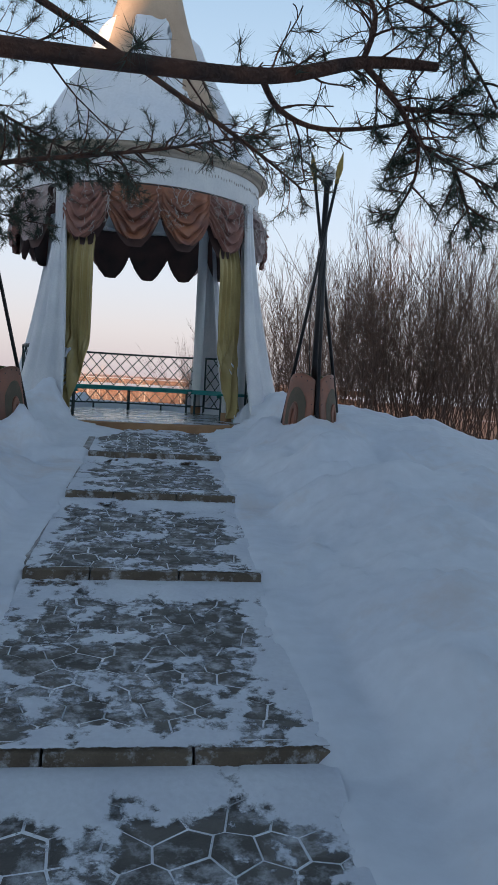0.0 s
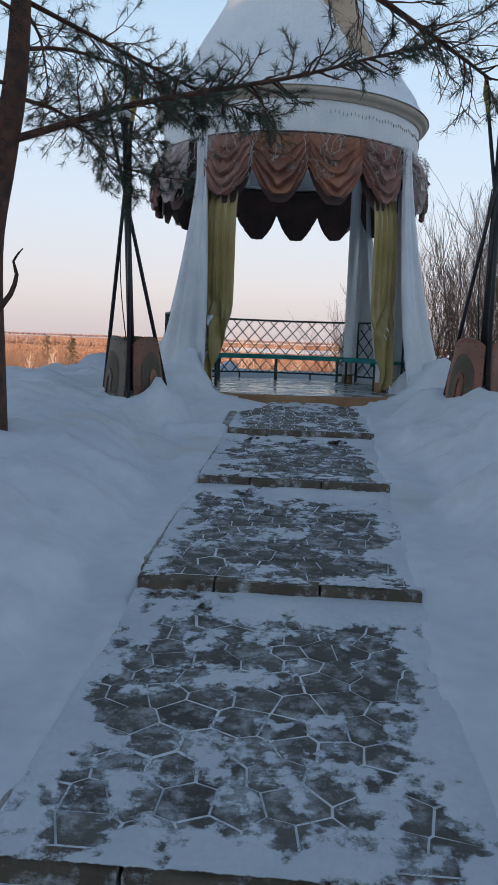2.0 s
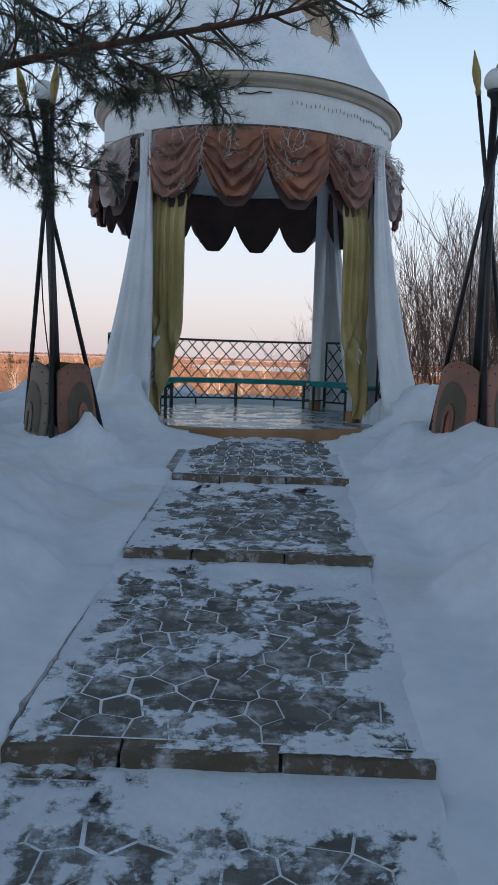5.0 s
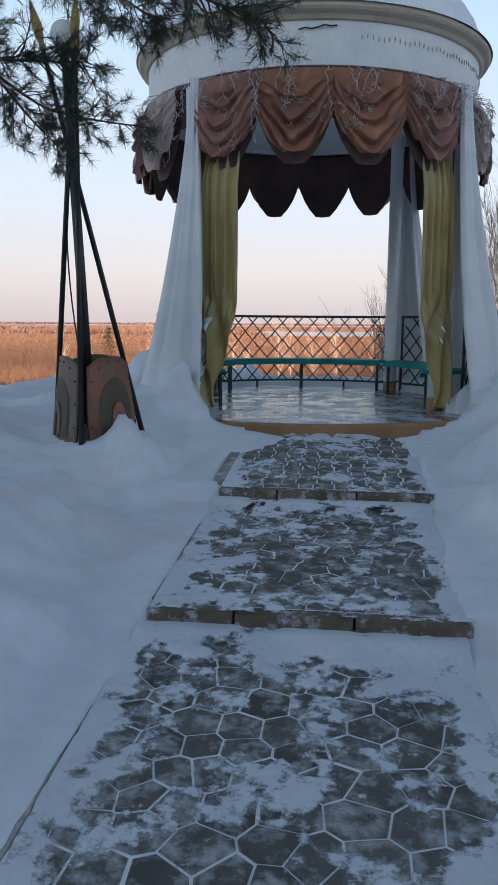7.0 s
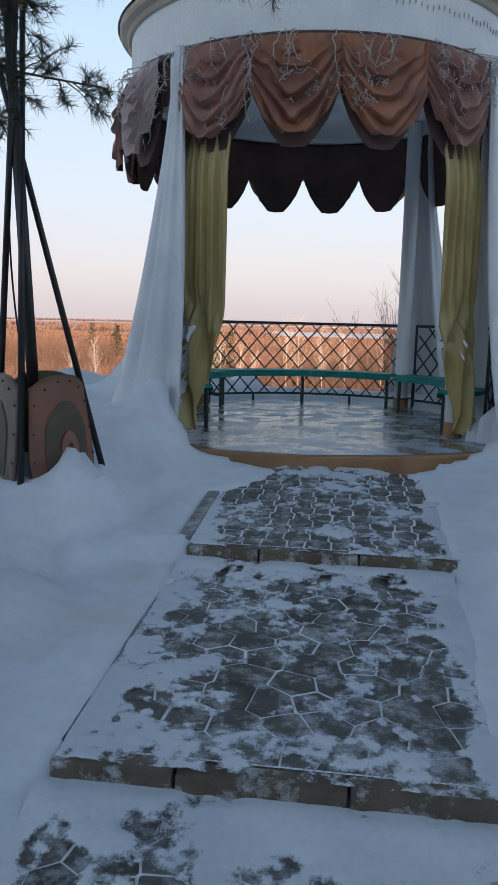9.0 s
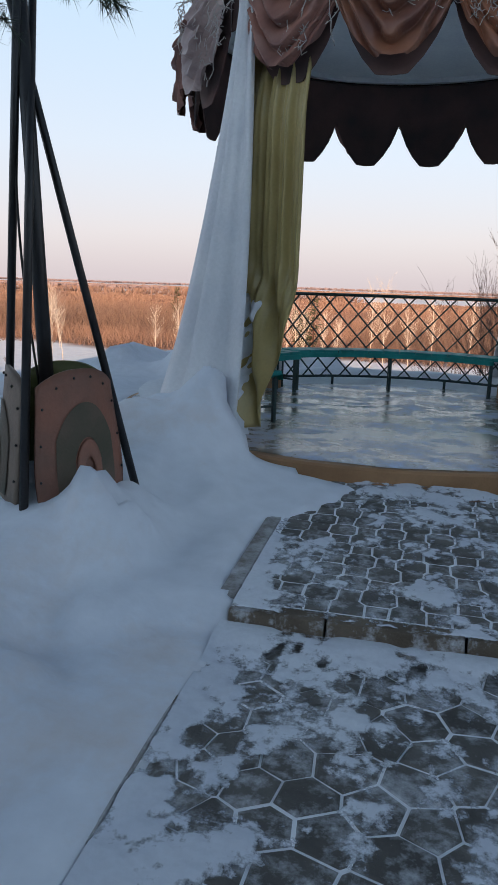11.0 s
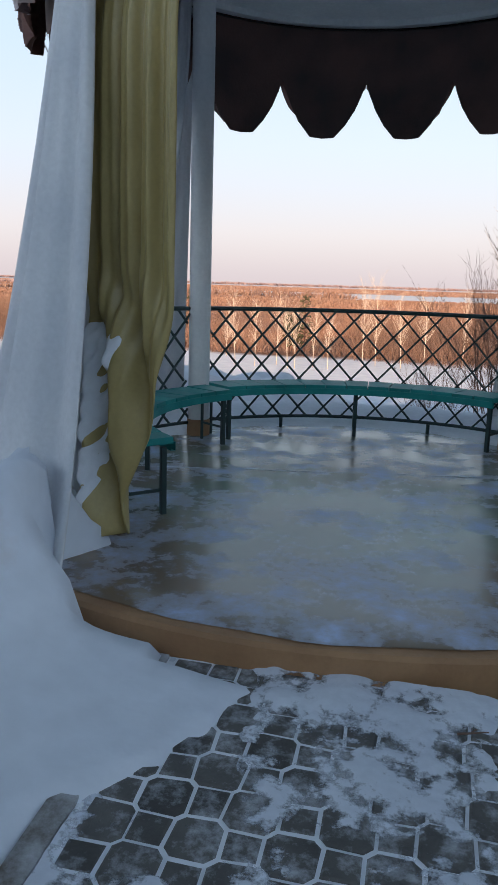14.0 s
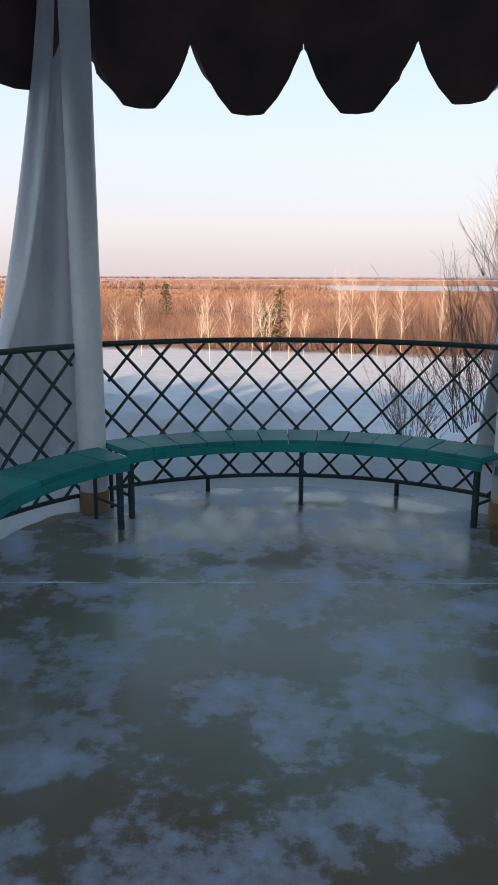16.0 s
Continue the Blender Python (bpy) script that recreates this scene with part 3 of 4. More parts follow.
g.sheet(rows)
part("drifted_snow", g, SNOW, gazebo, "snow drifted over the floor's rim", smooth=True)

# frozen ridge across the middle of the floor
line = [polar(FRONT - 90 + 3, 1.55 * (1 - 2 * k / 30), FLOOR + 0.004 + 0.004 * nz(k * 0.7, 2)) for k in range(31)]
part("ice_ridge", Geo().tube(line, [max(0.001, 0.0035 + 0.004 * nz(k * 0.9, 5)) for k in range(31)], 6), SNOW, gazebo, "thin frozen ridge across the floor", smooth=True)

# drum, cornice, ceiling, roof
g = Geo().lathe([(1.62, 3.70), (1.69, 3.70), (1.69, 4.08), (1.62, 4.08)], (CX, CY), 96)
g.sheet([[polar(a * 3.75, r, z) for a in range(96)] for r, z in ((1.62, 4.06), (1.62, 3.70))], True)
part("drum", g, WHITE, gazebo, "white drum wall under the roof", smooth=False)
g = Geo().lathe([(1.66, 3.685), (1.705, 3.685), (1.705, 3.72), (1.692, 3.725)], (CX, CY), 96)
part("drum_edge", g, BLACK, gazebo, "dark edge strip")
g = Geo().lathe([(1.69, 4.075), (1.715, 4.08), (1.735, 4.11), (1.78, 4.13), (1.795, 4.15), (1.795, 4.185), (1.775, 4.20), (1.5, 4.28)], (CX, CY), 96)
part("cornice", g, TAN, gazebo, "tan projecting cornice", smooth=False)
g = Geo().lathe([(1.625, 3.74), (1.2, 3.80), (0.001, 3.84)], (CX, CY), 64)
part("ceiling_panel", g, WHITE, gazebo, "pale ceiling panel", smooth=True)
ROOF = [(1.765, 4.205), (1.60, 4.34), (1.36, 4.66), (1.10, 5.12), (0.86, 5.52), (0.68, 5.92), (0.54, 6.32), (0.42, 6.75), (0.30, 7.3), (0.18, 7.9), (0.03, 8.5)]
g = Geo().lathe(ROOF, (CX, CY), 64)
part("roof", g, ROOFTAN, gazebo, "tan conical tent roof", smooth=True)


def roof_r(z):
    for (r0, z0), (r1, z1) in zip(ROOF, ROOF[1:]):
        if z <= z1:
            return r0 + (r1 - r0) * (z - z0) / (z1 - z0)
    return 0.03


g = Geo()
rows = []
for k in range(41):
    z = 4.165 + (6.55 - 4.165) * k / 40
    row = []
    for j in range(160):
        a = 360 * j / 160
        c, s = math.cos(radians(a)), math.sin(radians(a))
        d = (a - (FRONT + 36) + 180) % 360 - 180
        half = 13 + 13 * smoothstep(4.8, 5.5, z) + 5 * nz(z, 1, 0, 3.0) + 7 * nz(z, a * 0.05, 3, 5.0)
        bare = smoothstep(half + 3, half - 3, abs(d + 2 - 6 * (z - 5))) * smoothstep(4.62, 4.8, z + 0.1 * nz(a, 0, 0, 0.2))
        left_bare = smoothstep(22, 15, abs((a - (FRONT - 42 - 8 * (z - 5.8)) + 180) % 360 - 180)) * smoothstep(5.35, 5.6, z + 0.15 * nz(z, a * 0.1, 2))
        bare = max(bare, left_bare)
        top = smoothstep(6.0 + 0.25 * nz(c * 2, s * 2, 1), 6.2 + 0.3 * nz(c * 2, s * 2, 1), z)
        th = 0.11 * (1 - max(bare, top)) + 0.035 * nz(c * 3, s * 3, z * 1.3) * (1 - max(bare, top)) - 0.03 * max(bare, top)
        th *= smoothstep(4.16, 4.45, z)
        row.append(polar(a, roof_r(z) + th, z + 0.02))
    rows.append(row)
g.sheet(rows, True)
part("roof_snow", g, SNOW, gazebo, "thick snow lying on the tent roof", smooth=True)

# columns
for a, off in zip(COLUMNS, (1.63, 1.60, 1.43, 1.43)):
    c = polar(a, off, 0)
    g = Geo().lathe([(0.075, 0.93), (0.075, 3.76)], c, 20)
    col = part("column", g, WHITE, gazebo, "white round column", smooth=True)
    g = Geo().lathe([(0.082, FLOOR - 0.02), (0.082, 0.945), (0.074, 0.95)], c, 20)
    part("column_base", g, OCHRE, col, "ochre-painted foot", smooth=True)


# drapes flaring out of the drum at each column
def drape(a, lo, hi, pull=0.0, flare=0.57, top=0.10, axis=1.74):
    g = Geo()
    c = polar(a, axis, 0)
    rows = []
    for k in range(37):
        h = k / 36
        z = 3.71 - 3.05 * h
        row = []
        n = 60
        for j in range(n + 1):
            left, right = (lo, hi - pull * h) if pull > 0 else (lo - pull * h, hi)
            s = left + (right - left) * j / n
            r = top + flare * h ** 1.4 + 0.10 * h ** 7
            pleat = 0.026 * (0.3 + 1.2 * h) * (math.sin(radians(s) * 9 + 0.6 * nz(a, h * 2)) + 0.5 * math.sin(radians(s) * 17 + 1))
            r += pleat
            k2 = radians(a + s)
            row.append((c[0] + r * math.cos(k2), c[1] + r * math.sin(k2), z))
        rows.append(row)
    g.sheet(rows)
    return part("drape", g, DRAPE, gazebo, "white stiff drape flaring at the foot", smooth=True, solid=0.012)


drape(FRONT - 41.5, -118, 64, 23, 0.53, 0.055)
drape(FRONT + 44.5, -54, 125, -14)
drape(COLUMNS[2] + 2, -110, 60, 0.0, 0.57, 0.10, 1.62)
drape(COLUMNS[3] - 2, -32, 135, 61, 0.57, 0.10, 1.60)


# olive curtains hung from the drum's rim at the two front columns
def curtain(side):
    g = Geo()
    rows = []

    def cloth(u, h):
        tie = smoothstep(0.60, 1.0, h)
        a_out, a_in = 43.5 + 0.5 * tie, (26.9 if side < 0 else 29.3) + 8.5 * tie ** 1.2
        a = FRONT + side * (a_out + (a_in - a_out) * u)
        hang = 1 - smoothstep(0.55, 0.85, h)
        fold = 0.022 * math.sin(u * 27 + 0.8 * math.sin(h * 2.2)) * hang + 0.010 * math.sin(u * 60 + 2 * nz(h * 2, side)) * hang
        sweep = h * 20 - u * (5.5 + 2.0 * tie) + 0.8 * nz(u * 3, h * 4, side)
        fold += 0.07 * smoothstep(0.56, 0.8, h) * math.sin(sweep * 2.3) * (0.35 + 0.65 * math.sin(math.pi * u))
        fold += 0.016 * smoothstep(0.58, 0.8, h) * math.sin(sweep * 5.3 + 2 * nz(u * 2, h * 3, 4)) * math.sin(math.pi * u)
        fold += 0.06 * math.sin(math.pi * u) * tie
        hid = 1 - smoothstep(0.12, 0.32, h)
        return polar(a, 1.725 - 0.075 * hid + 0.03 * h + fold * (1 - 0.3 * hid), 3.62 - 2.74 * h - 0.05 * u * tie * (1 - tie) * 2)
    for k in range(101):
        rows.append([cloth(j / 80, k / 100) for j in range(81)])
    g.sheet(rows)
    ob = part("curtain", g, OLIVE, gazebo, "olive satin curtain gathered at the foot", smooth=True, solid=0.008)
    # snow caught in the lower folds
    g = Geo()
    rows = []
    lo, wide = (0.68, 0.62) if side < 0 else (0.70, 0.75)
    for k in range(61):
        h = lo + (0.985 - lo) * k / 60
        row = []
        for j in range(41):
            u = wide * j / 40
            p = cloth(u, h)
            out = Vector((p.x - CX, p.y - CY, 0)).normalized()
            heap = 0.55 * nz(u * 5, h * 22 + u * 9, side * 3) + 0.3 * nz(u * 14, h * 50, side) + (0.80 - u * 1.2 if side < 0 else 0.02 - u * 0.2)
            edge = min(1, 8 * min(k, 60 - k) / 60, 8 * (40 - j) / 40)
            row.append(p + out * (-0.025 + 0.075 * max(0.0, heap) ** 0.7 * edge) + Vector((0, 0, 0.02 * max(0, heap))))
        rows.append(row)
    g.sheet(rows)
    part("caught_snow", g, SNOW, ob, "snow caught in the folds", smooth=True)
    return ob


curtain(-1)
curtain(1)


# swags of the valance
def tongue(e):
    """How far the lower edge hangs at e from -1 to 1: notches between, blunt tips."""
    e = abs(e)
    for (e0, h0), (e1, h1) in zip(TONGUE, TONGUE[1:]):
        if e <= e1:
            return h0 + (h1 - h0) * (e - e0) / (e1 - e0)
    return 0.0


TONGUE = [(0.0, 1.0), (0.29, 0.98), (0.55, 0.74), (0.76, 0.47), (0.90, 0.20), (0.965, 0.03), (1.0, 0.0)]


def swag(a0, a1, mat, seed):
    g = Geo()
    rows = []
    nu, nh = 48, 84
    for k in range(nh + 1):
        h = k / nh
        row = []
        for j in range(nu + 1):
            u = j / nu
            e = 2 * u - 1
            low = 0.375 + 0.30 * tongue(e)
            arc = 1 - e * e
            skew = e + 0.12 * nz(h * 2, seed)
            # cloth falls from the two upper corners in nested loops
            loop = h * low / 0.675 + 0.62 * abs(skew) ** 1.6 * (0.35 + h)
            q = loop * 4.6 + 0.55 * nz(u * 2.2, h * 2.2, seed) + 0.30 * nz(u * 6, h * 6, seed + 3)
            f = q % 1.0
            ridge = (f / 0.84) ** 0.75 if f < 0.84 else 1 - ((f - 0.84) / 0.16)
            amp = (0.078 + 0.03 * nz(u * 3, h * 5, seed + 8)) * smoothstep(0.05, 0.35, h) * (0.30 + 0.70 * arc)
            fold = amp * ridge
            fold += 0.02 + 0.022 * math.sin(e * 9 * (1 + 0.5 * h) + 3 * nz(e * 1.5, seed)) * smoothstep(0, 0.1, h) * (1 - smoothstep(0.25, 0.7, h))
            puff = 0.05 * math.sin(math.pi * min(1, h * 0.9)) * arc ** 0.5 + 0.02 * h
            a = (a0 + a1) / 2 + (a1 - a0) / 2 * e * (0.995 - 0.05 * smoothstep(0.3, 1.0, h) * (1 - abs(e)))
            row.append(polar(a, 1.715 + puff + fold, 3.70 - low * h))
        rows.append(row)
    g.sheet(rows)
    ob = part("swag", g, mat, gazebo, smooth=True)
    # flat lining behind it, with a doubled edge
    g = Geo()
    rows = []
    for k in range(15):
        h = k / 14
        row = []
        for j in range(41):
            e = 2 * j / 40 - 1
            low = 0.40 + 0.375 * tongue(e)
            row.append(polar((a0 + a1) / 2 + (a1 - a0) / 2 * e, 1.694 + 0.004 * math.cos(e * math.pi) * h, 3.73 - low * h))
        rows.append(row)
    g.sheet(rows)
    part("lining", g, LINING, ob, "dark brown flat lining", solid=0.008)


SW = 21.3
BAYS = [FRONT, RIGHT + 360, BACK + 360, LEFT + 360]
for q, mid in enumerate(BAYS):
    for k in range(4):
        a0 = mid - 2 * SW + SW * k
        swag(a0, a0 + SW, SWAG if q == 0 and k in (1, 2) else (SWAGDARK if q == 0 or k in (1, 2) else MAUVE), q * 11 + k * 3.7)
    # the gap behind the drape
    g = Geo().sheet([[polar(mid + 2 * SW - 1 + (BAYS[(q + 1) % 4] - mid + (360 if q == 3 else 0) - 4 * SW + 2) * j / 6, 1.665, z) for j in range(7)] for z in (3.71, 3.36)])
    part("lining_strip", g, LINING, gazebo, solid=0.006)
# loops of cord gathered between the swags
for mid in BAYS:
    for k in range(1, 4):
        a = mid - 2 * SW + SW * k
        part("pleat", Geo().tube([polar(a, 1.725, 3.70), polar(a, 1.74, 3.5), polar(a, 1.73, 3.36)], [0.022, 0.026, 0.010], 8), SWAG, gazebo, "gathered pleat between swags", smooth=True)


# ---- rails and benches ----
def arc_points(a0, a1, r, z, n=24):
    return [polar(a0 + (a1 - a0) * i / n, r, z) for i in range(n + 1)]


def railing(mid, cut0=0.0, cut1=0.0):
    root = thing("railing", "dark green iron lattice railing between two columns", "railing", "railings of the rotunda")
    root.matrix_basis = rotunda_pose(RX, RY, RING, 1.0)
    a0, a1, r = mid - 42.5 + cut0, mid + 42.5 - cut1, 1.70 if cut1 == 0 else 1.677
    top, bot = 1.77, 0.93
    part("top_rail", Geo().tube(arc_points(a0, a1, r, top), 0.016, 8), IRON, root, smooth=True)
    part("bottom_rail", Geo().tube(arc_points(a0, a1, r, bot), 0.013, 8), IRON, root, smooth=True)
    for a in (a0, mid - 19.5, mid + 19.5, a1):
        part("post", Geo().tube([polar(a, r + 0.012, FLOOR - 0.01), polar(a, r + 0.012, bot if a not in (a0, a1) else top)], 0.014, 8), IRON, root, smooth=True)
    pitch = 6.9                       # degrees between bars
    run = 25.5                        # degrees that a bar travels from bottom to top
    n0 = int((a1 - a0) / pitch) + 4
    for s in (1, -1):
        for k in range(-4, n0 + 1):
            b = a0 + k * pitch
            if s > 0:
                lo, hi = b, b + run
            else:
                lo, hi = b + run, b
            pts = []
            for i in range(9):
                t = i / 8
                a = lo + (hi - lo) * t
                if a0 <= a <= a1:
                    pts.append(polar(a, r + 0.006 * s, bot + (top - bot) * t))
            if len(pts) > 1:
                part("lattice_bar", Geo().tube(pts, 0.0095, 4), IRON, root)
    return root


def bench(mid, near=0.0):
    root = thing("bench", "curved teal-painted plank bench on thin iron legs", "bench", "benches round the rotunda")
    root.matrix_basis = rotunda_pose(RX, RY, RING, 1.0)
    a0, a1, n = mid - 42.6, mid + 42.6, 13
    for i in range(n):
        b0, b1 = a0 + (a1 - a0) * i / n, a0 + (a1 - a0) * (i + 1) / n - 0.22
        dz = rnd(-0.002, 0.002)
        low = [polar(b0, 1.35 - near, 1.195), polar(b1, 1.35 - near, 1.195), polar(b1, 1.655 - near, 1.195), polar(b0, 1.655 - near, 1.195)]
        g = Geo().add([p + Vector((0, 0, dz)) for p in low] + [p + Vector((0, 0, 0.035 + dz)) for p in low], [(0, 3, 2, 1), (4, 5, 6, 7), (0, 1, 5, 4), (1, 2, 6, 5), (2, 3, 7, 6), (3, 0, 4, 7)])
        part("seat_board", g, TEAL, root, bevel=0.004)
    rows = [[polar(a0 + (a1 - a0) * j / 24, r, z) for j in range(25)] for r, z in ((1.342 - near, 1.16), (1.342 - near, 1.205), (1.365 - near, 1.205), (1.365 - near, 1.16), (1.342 - near, 1.16))]
    part("apron", Geo().sheet(rows), TEAL, root, "teal front edge strip")
    for a in (a0 + 1.6, mid, a1 - 1.6):
        leg = part("leg", Geo().box(polar(a, 1.39 - near, (1.17 + FLOOR) / 2), (0.026, 0.026, 1.17 - FLOOR + 0.01), Euler((0, 0, radians(a))).to_matrix()), IRON, root)
        part("back_leg", Geo().tube([polar(a, 1.63 - near, FLOOR), polar(a, 1.63 - near, 1.195)], 0.012, 6), IRON, root)
        part("stretcher", Geo().tube([polar(a, 1.39 - near, 0.96), polar(a, 1.63 - near, 0.96)], 0.009, 6), IRON, root)
    return root


for mid, cut0, cut1 in ((RIGHT, 6.0, 0.0), (BACK, 0.0, 0.0), (LEFT, 0.0, 8.0)):
    railing(mid, cut0, cut1)
    bench(mid, 0.13 if mid == LEFT else 0.0)


# ---- spear and shield lamps ----
def spear_lamp(c, turn, ground_h, mats, lean, label):
    """A globe lamp among three leaning spears; three arched shields close the foot in a triangle."""
    root = thing("spear_lamp", label, "lamp post", "spear lamps beside the path", at=(c[0], c[1], ground_h))
    top = 2.78
    head = Vector((lean[0], lean[1], top))

    def along(z):
        return (head.x * z / top, head.y * z / top, z)
    part("pole", Geo().tube([along(-0.1), along(1.2), along(top - 0.1)], [0.036, 0.034, 0.030], 12), BLACK, root, smooth=True)
    part("collar", Geo().lathe([(0.03, top - 0.20), (0.036, top - 0.13), (0.062, top - 0.105), (0.066, top - 0.075), (0.04, top - 0.06)], head, 20), BLACK, root, smooth=True)
    prof = [(0.092 * math.sin(math.pi * (0.06 + 0.935 * i / 16)) + 1e-4, top - 0.092 * math.cos(math.pi * (0.06 + 0.935 * i / 16))) for i in range(17)]
    part("globe", Geo().lathe(prof, head, 32), GLOBE, root, "white glass globe", smooth=True)
    # slack cable down the pole
    k = radians(turn + 200)
    cable = [Vector(along(0.5 + 1.5 * i / 12)) + Vector((math.cos(k), math.sin(k), 0)) * (0.038 + 0.05 * math.sin(math.pi * i / 12)) for i in range(13)]
    part("cable", Geo().tube(cable, 0.006, 6), BLACK, root, "slack black cable", smooth=True)
    rim = 0.36
    for i in range(3):
        k = radians(turn + 60 + 120 * i)
        o, t = Vector((math.cos(k), math.sin(k), 0)), Vector((-math.sin(k), math.cos(k), 0))
        foot = o * (rim + (0.075 if i == 0 else 0.02)) + Vector((0, 0, -0.12))
        reach = (0.13, 0.12, 0.16)[i]
        tip = head - o * reach + t * 0.04 + Vector((0, 0, -0.12))
        sp = part("spear", Geo().tube([foot, foot.lerp(tip, 0.5), tip], [0.021, 0.020, 0.017], 8), BLACK, root, "black spear shaft", smooth=True)
        d = (tip - foot).normalized()
        blade = [(0.0, 0.018, 0.018), (0.02, 0.024, 0.022), (0.05, 0.019, 0.016), (0.10, 0.030, 0.012), (0.17, 0.036, 0.011), (0.24, 0.022, 0.008), (0.33, 0.002, 0.002)]
        w = d.cross(Vector((0, 1, 0))).normalized()
        n2 = d.cross(w)
        g = Geo().sheet([[tip + d * s0 + w * (a * math.cos(q * math.pi / 4)) + n2 * (b * math.sin(q * math.pi / 4)) for q in range(8)] for s0, a, b in blade], True)
        part("spearhead", g, GOLD, sp, "dull gold leaf-shaped spearhead", smooth=True)
    for i in range(3):
        k = radians(turn + 120 * i)
        o, t = Vector((math.cos(k), math.sin(k), 0)), Vector((-math.sin(k), math.cos(k), 0))

        def skin(e, z, off=0.0):
            """A point of the bowed shield, e from -1 to 1 across its half width."""
            return o * (0.215 - 0.10 * z + 0.055 * (1 - e * e) + off) + t * (e * (0.262 - 0.045 * smoothstep(0.1, 0.62, z) - 0.02 * smoothstep(0.2, -0.15, z))) + Vector((0, 0, z))

        rows = []
        for a in range(15):
            v = a / 14
            row = []
            for b in range(21):
                e = 2 * b / 20 - 1
                z = -0.17 + 0.80 * v - 0.075 * v ** 3 * abs(e) ** 2.6
                row.append(skin(e, z))
            rows.append(row)
        sh = part("shield", Geo().sheet(rows), mats[i], root, "painted wooden shield with arched top", smooth=True, solid=0.022)

        # dark painted horseshoe and the raised arch inside it
        def band(e0, e1, h0, h1, base, off):
            rows = []
            for m in range(4):
                f = m / 3
                ew, hh = e0 + (e1 - e0) * f, h0 + (h1 - h0) * f
                rows.append([skin(ew * max(-1, min(1, 1.15 * math.cos(math.pi * q / 24))), base + hh * math.sin(math.pi * q / 24) ** 0.7, off) for q in range(25)])
            return Geo().sheet(rows)
        part("painted_band", band(0.30, 0.66, 0.26, 0.42, 0.06, 0.006), DARKWOOD, sh, "dark painted horseshoe", smooth=True)
        part("raised_arch", band(0.13, 0.27, 0.17, 0.25, 0.06, 0.016), mats[i], sh, smooth=True, solid=0.014)
        for e, z in ((-0.9, 0.46), (0.9, 0.46), (-0.92, 0.30), (0.92, 0.30), (-0.93, 0.14), (0.93, 0.14), (-0.62, 0.55), (0.62, 0.55), (-0.22, 0.59), (0.22, 0.59)):
            p = skin(e, z, 0.004)
            part("rivet", Geo().lathe([(0.001, p.z - 0.007), (0.006, p.z - 0.003), (0.006, p.z + 0.003), (0.001, p.z + 0.007)], (p.x, p.y), 6), BLACK, sh)
    return root


spear_lamp(LAMP_L, -23, 0.82, [SHIELD, SHIELDGREEN, SHIELDGREY], (-0.10, -0.08), "black lamp post with white globe among leaning spears and weathered shields")
spear_lamp(LAMP_R, -33, 0.92, [SHIELD, SHIELDGREEN, SHIELD], (0.0, -0.06), "black lamp post with white globe among leaning spears and red-brown shields")


# ---- unseen woods added behind the walker, to keep the low sun off the hill ----
g = Geo()
for i in range(170):
    x = -170 + 2 * i + rnd(-0.8, 0.8)
    for row in range(2):
        y = -36 - 5 * row + rnd(-1.5, 1.5)
        h = rnd(17.8, 19.2)
        base = max(ground_z(x, y), -9.5) - 1
        r = rnd(2.2, 3.0)
        z = base
        prof = [(r * 0.8, z), (r, z + 3), (r * 0.8, z + (h - base) * 0.6), (r * 0.5, z + (h - base) * 0.85), (0.05, h)]
        g.lathe(prof, (x, y), 7, wob=lambda a, rr, zz: 0.25 * rr * nz(a * 2, x, zz))
tagged(build("shade_woods", g, CONIFER), "unseen dense spruce wood added at the hill's back to shade it", "woods", kind="stuff")


# ---- trees and brush ----
def wander(p, d, length, n, bend, droop=0.0):
    """A wavering line of n steps from p along d."""
    pts = [Vector(p)]
    d = Vector(d).normalized()
    for i in range(n):
        d = (d + Vector((rnd(-1, 1), rnd(-1, 1), rnd(-1, 1))) * bend + Vector((0, 0, droop))).normalized()
        pts.append(pts[-1] + d * (length / n))
    return pts


def needles(g, p, d, count, length, width=0.0024):
    """A tuft of needles round p, fanned about d."""
    d = Vector(d).normalized()
    for i in range(count):
        v = (d * rnd(0.05, 1.1) + Vector((rnd(-1, 1), rnd(-1, 1), rnd(-1, 1))) * 0.85).normalized()
        w = v.orthogonal().normalized()
        w.rotate(Matrix.Rotation(rnd(0, 6.28), 3, v))
        b = p - d * rnd(0, length * 0.9)
        e = b + v * length * rnd(0.7, 1.1)
        g.add([b - w * width / 2, b + w * width / 2, e], [(0, 1, 2)])


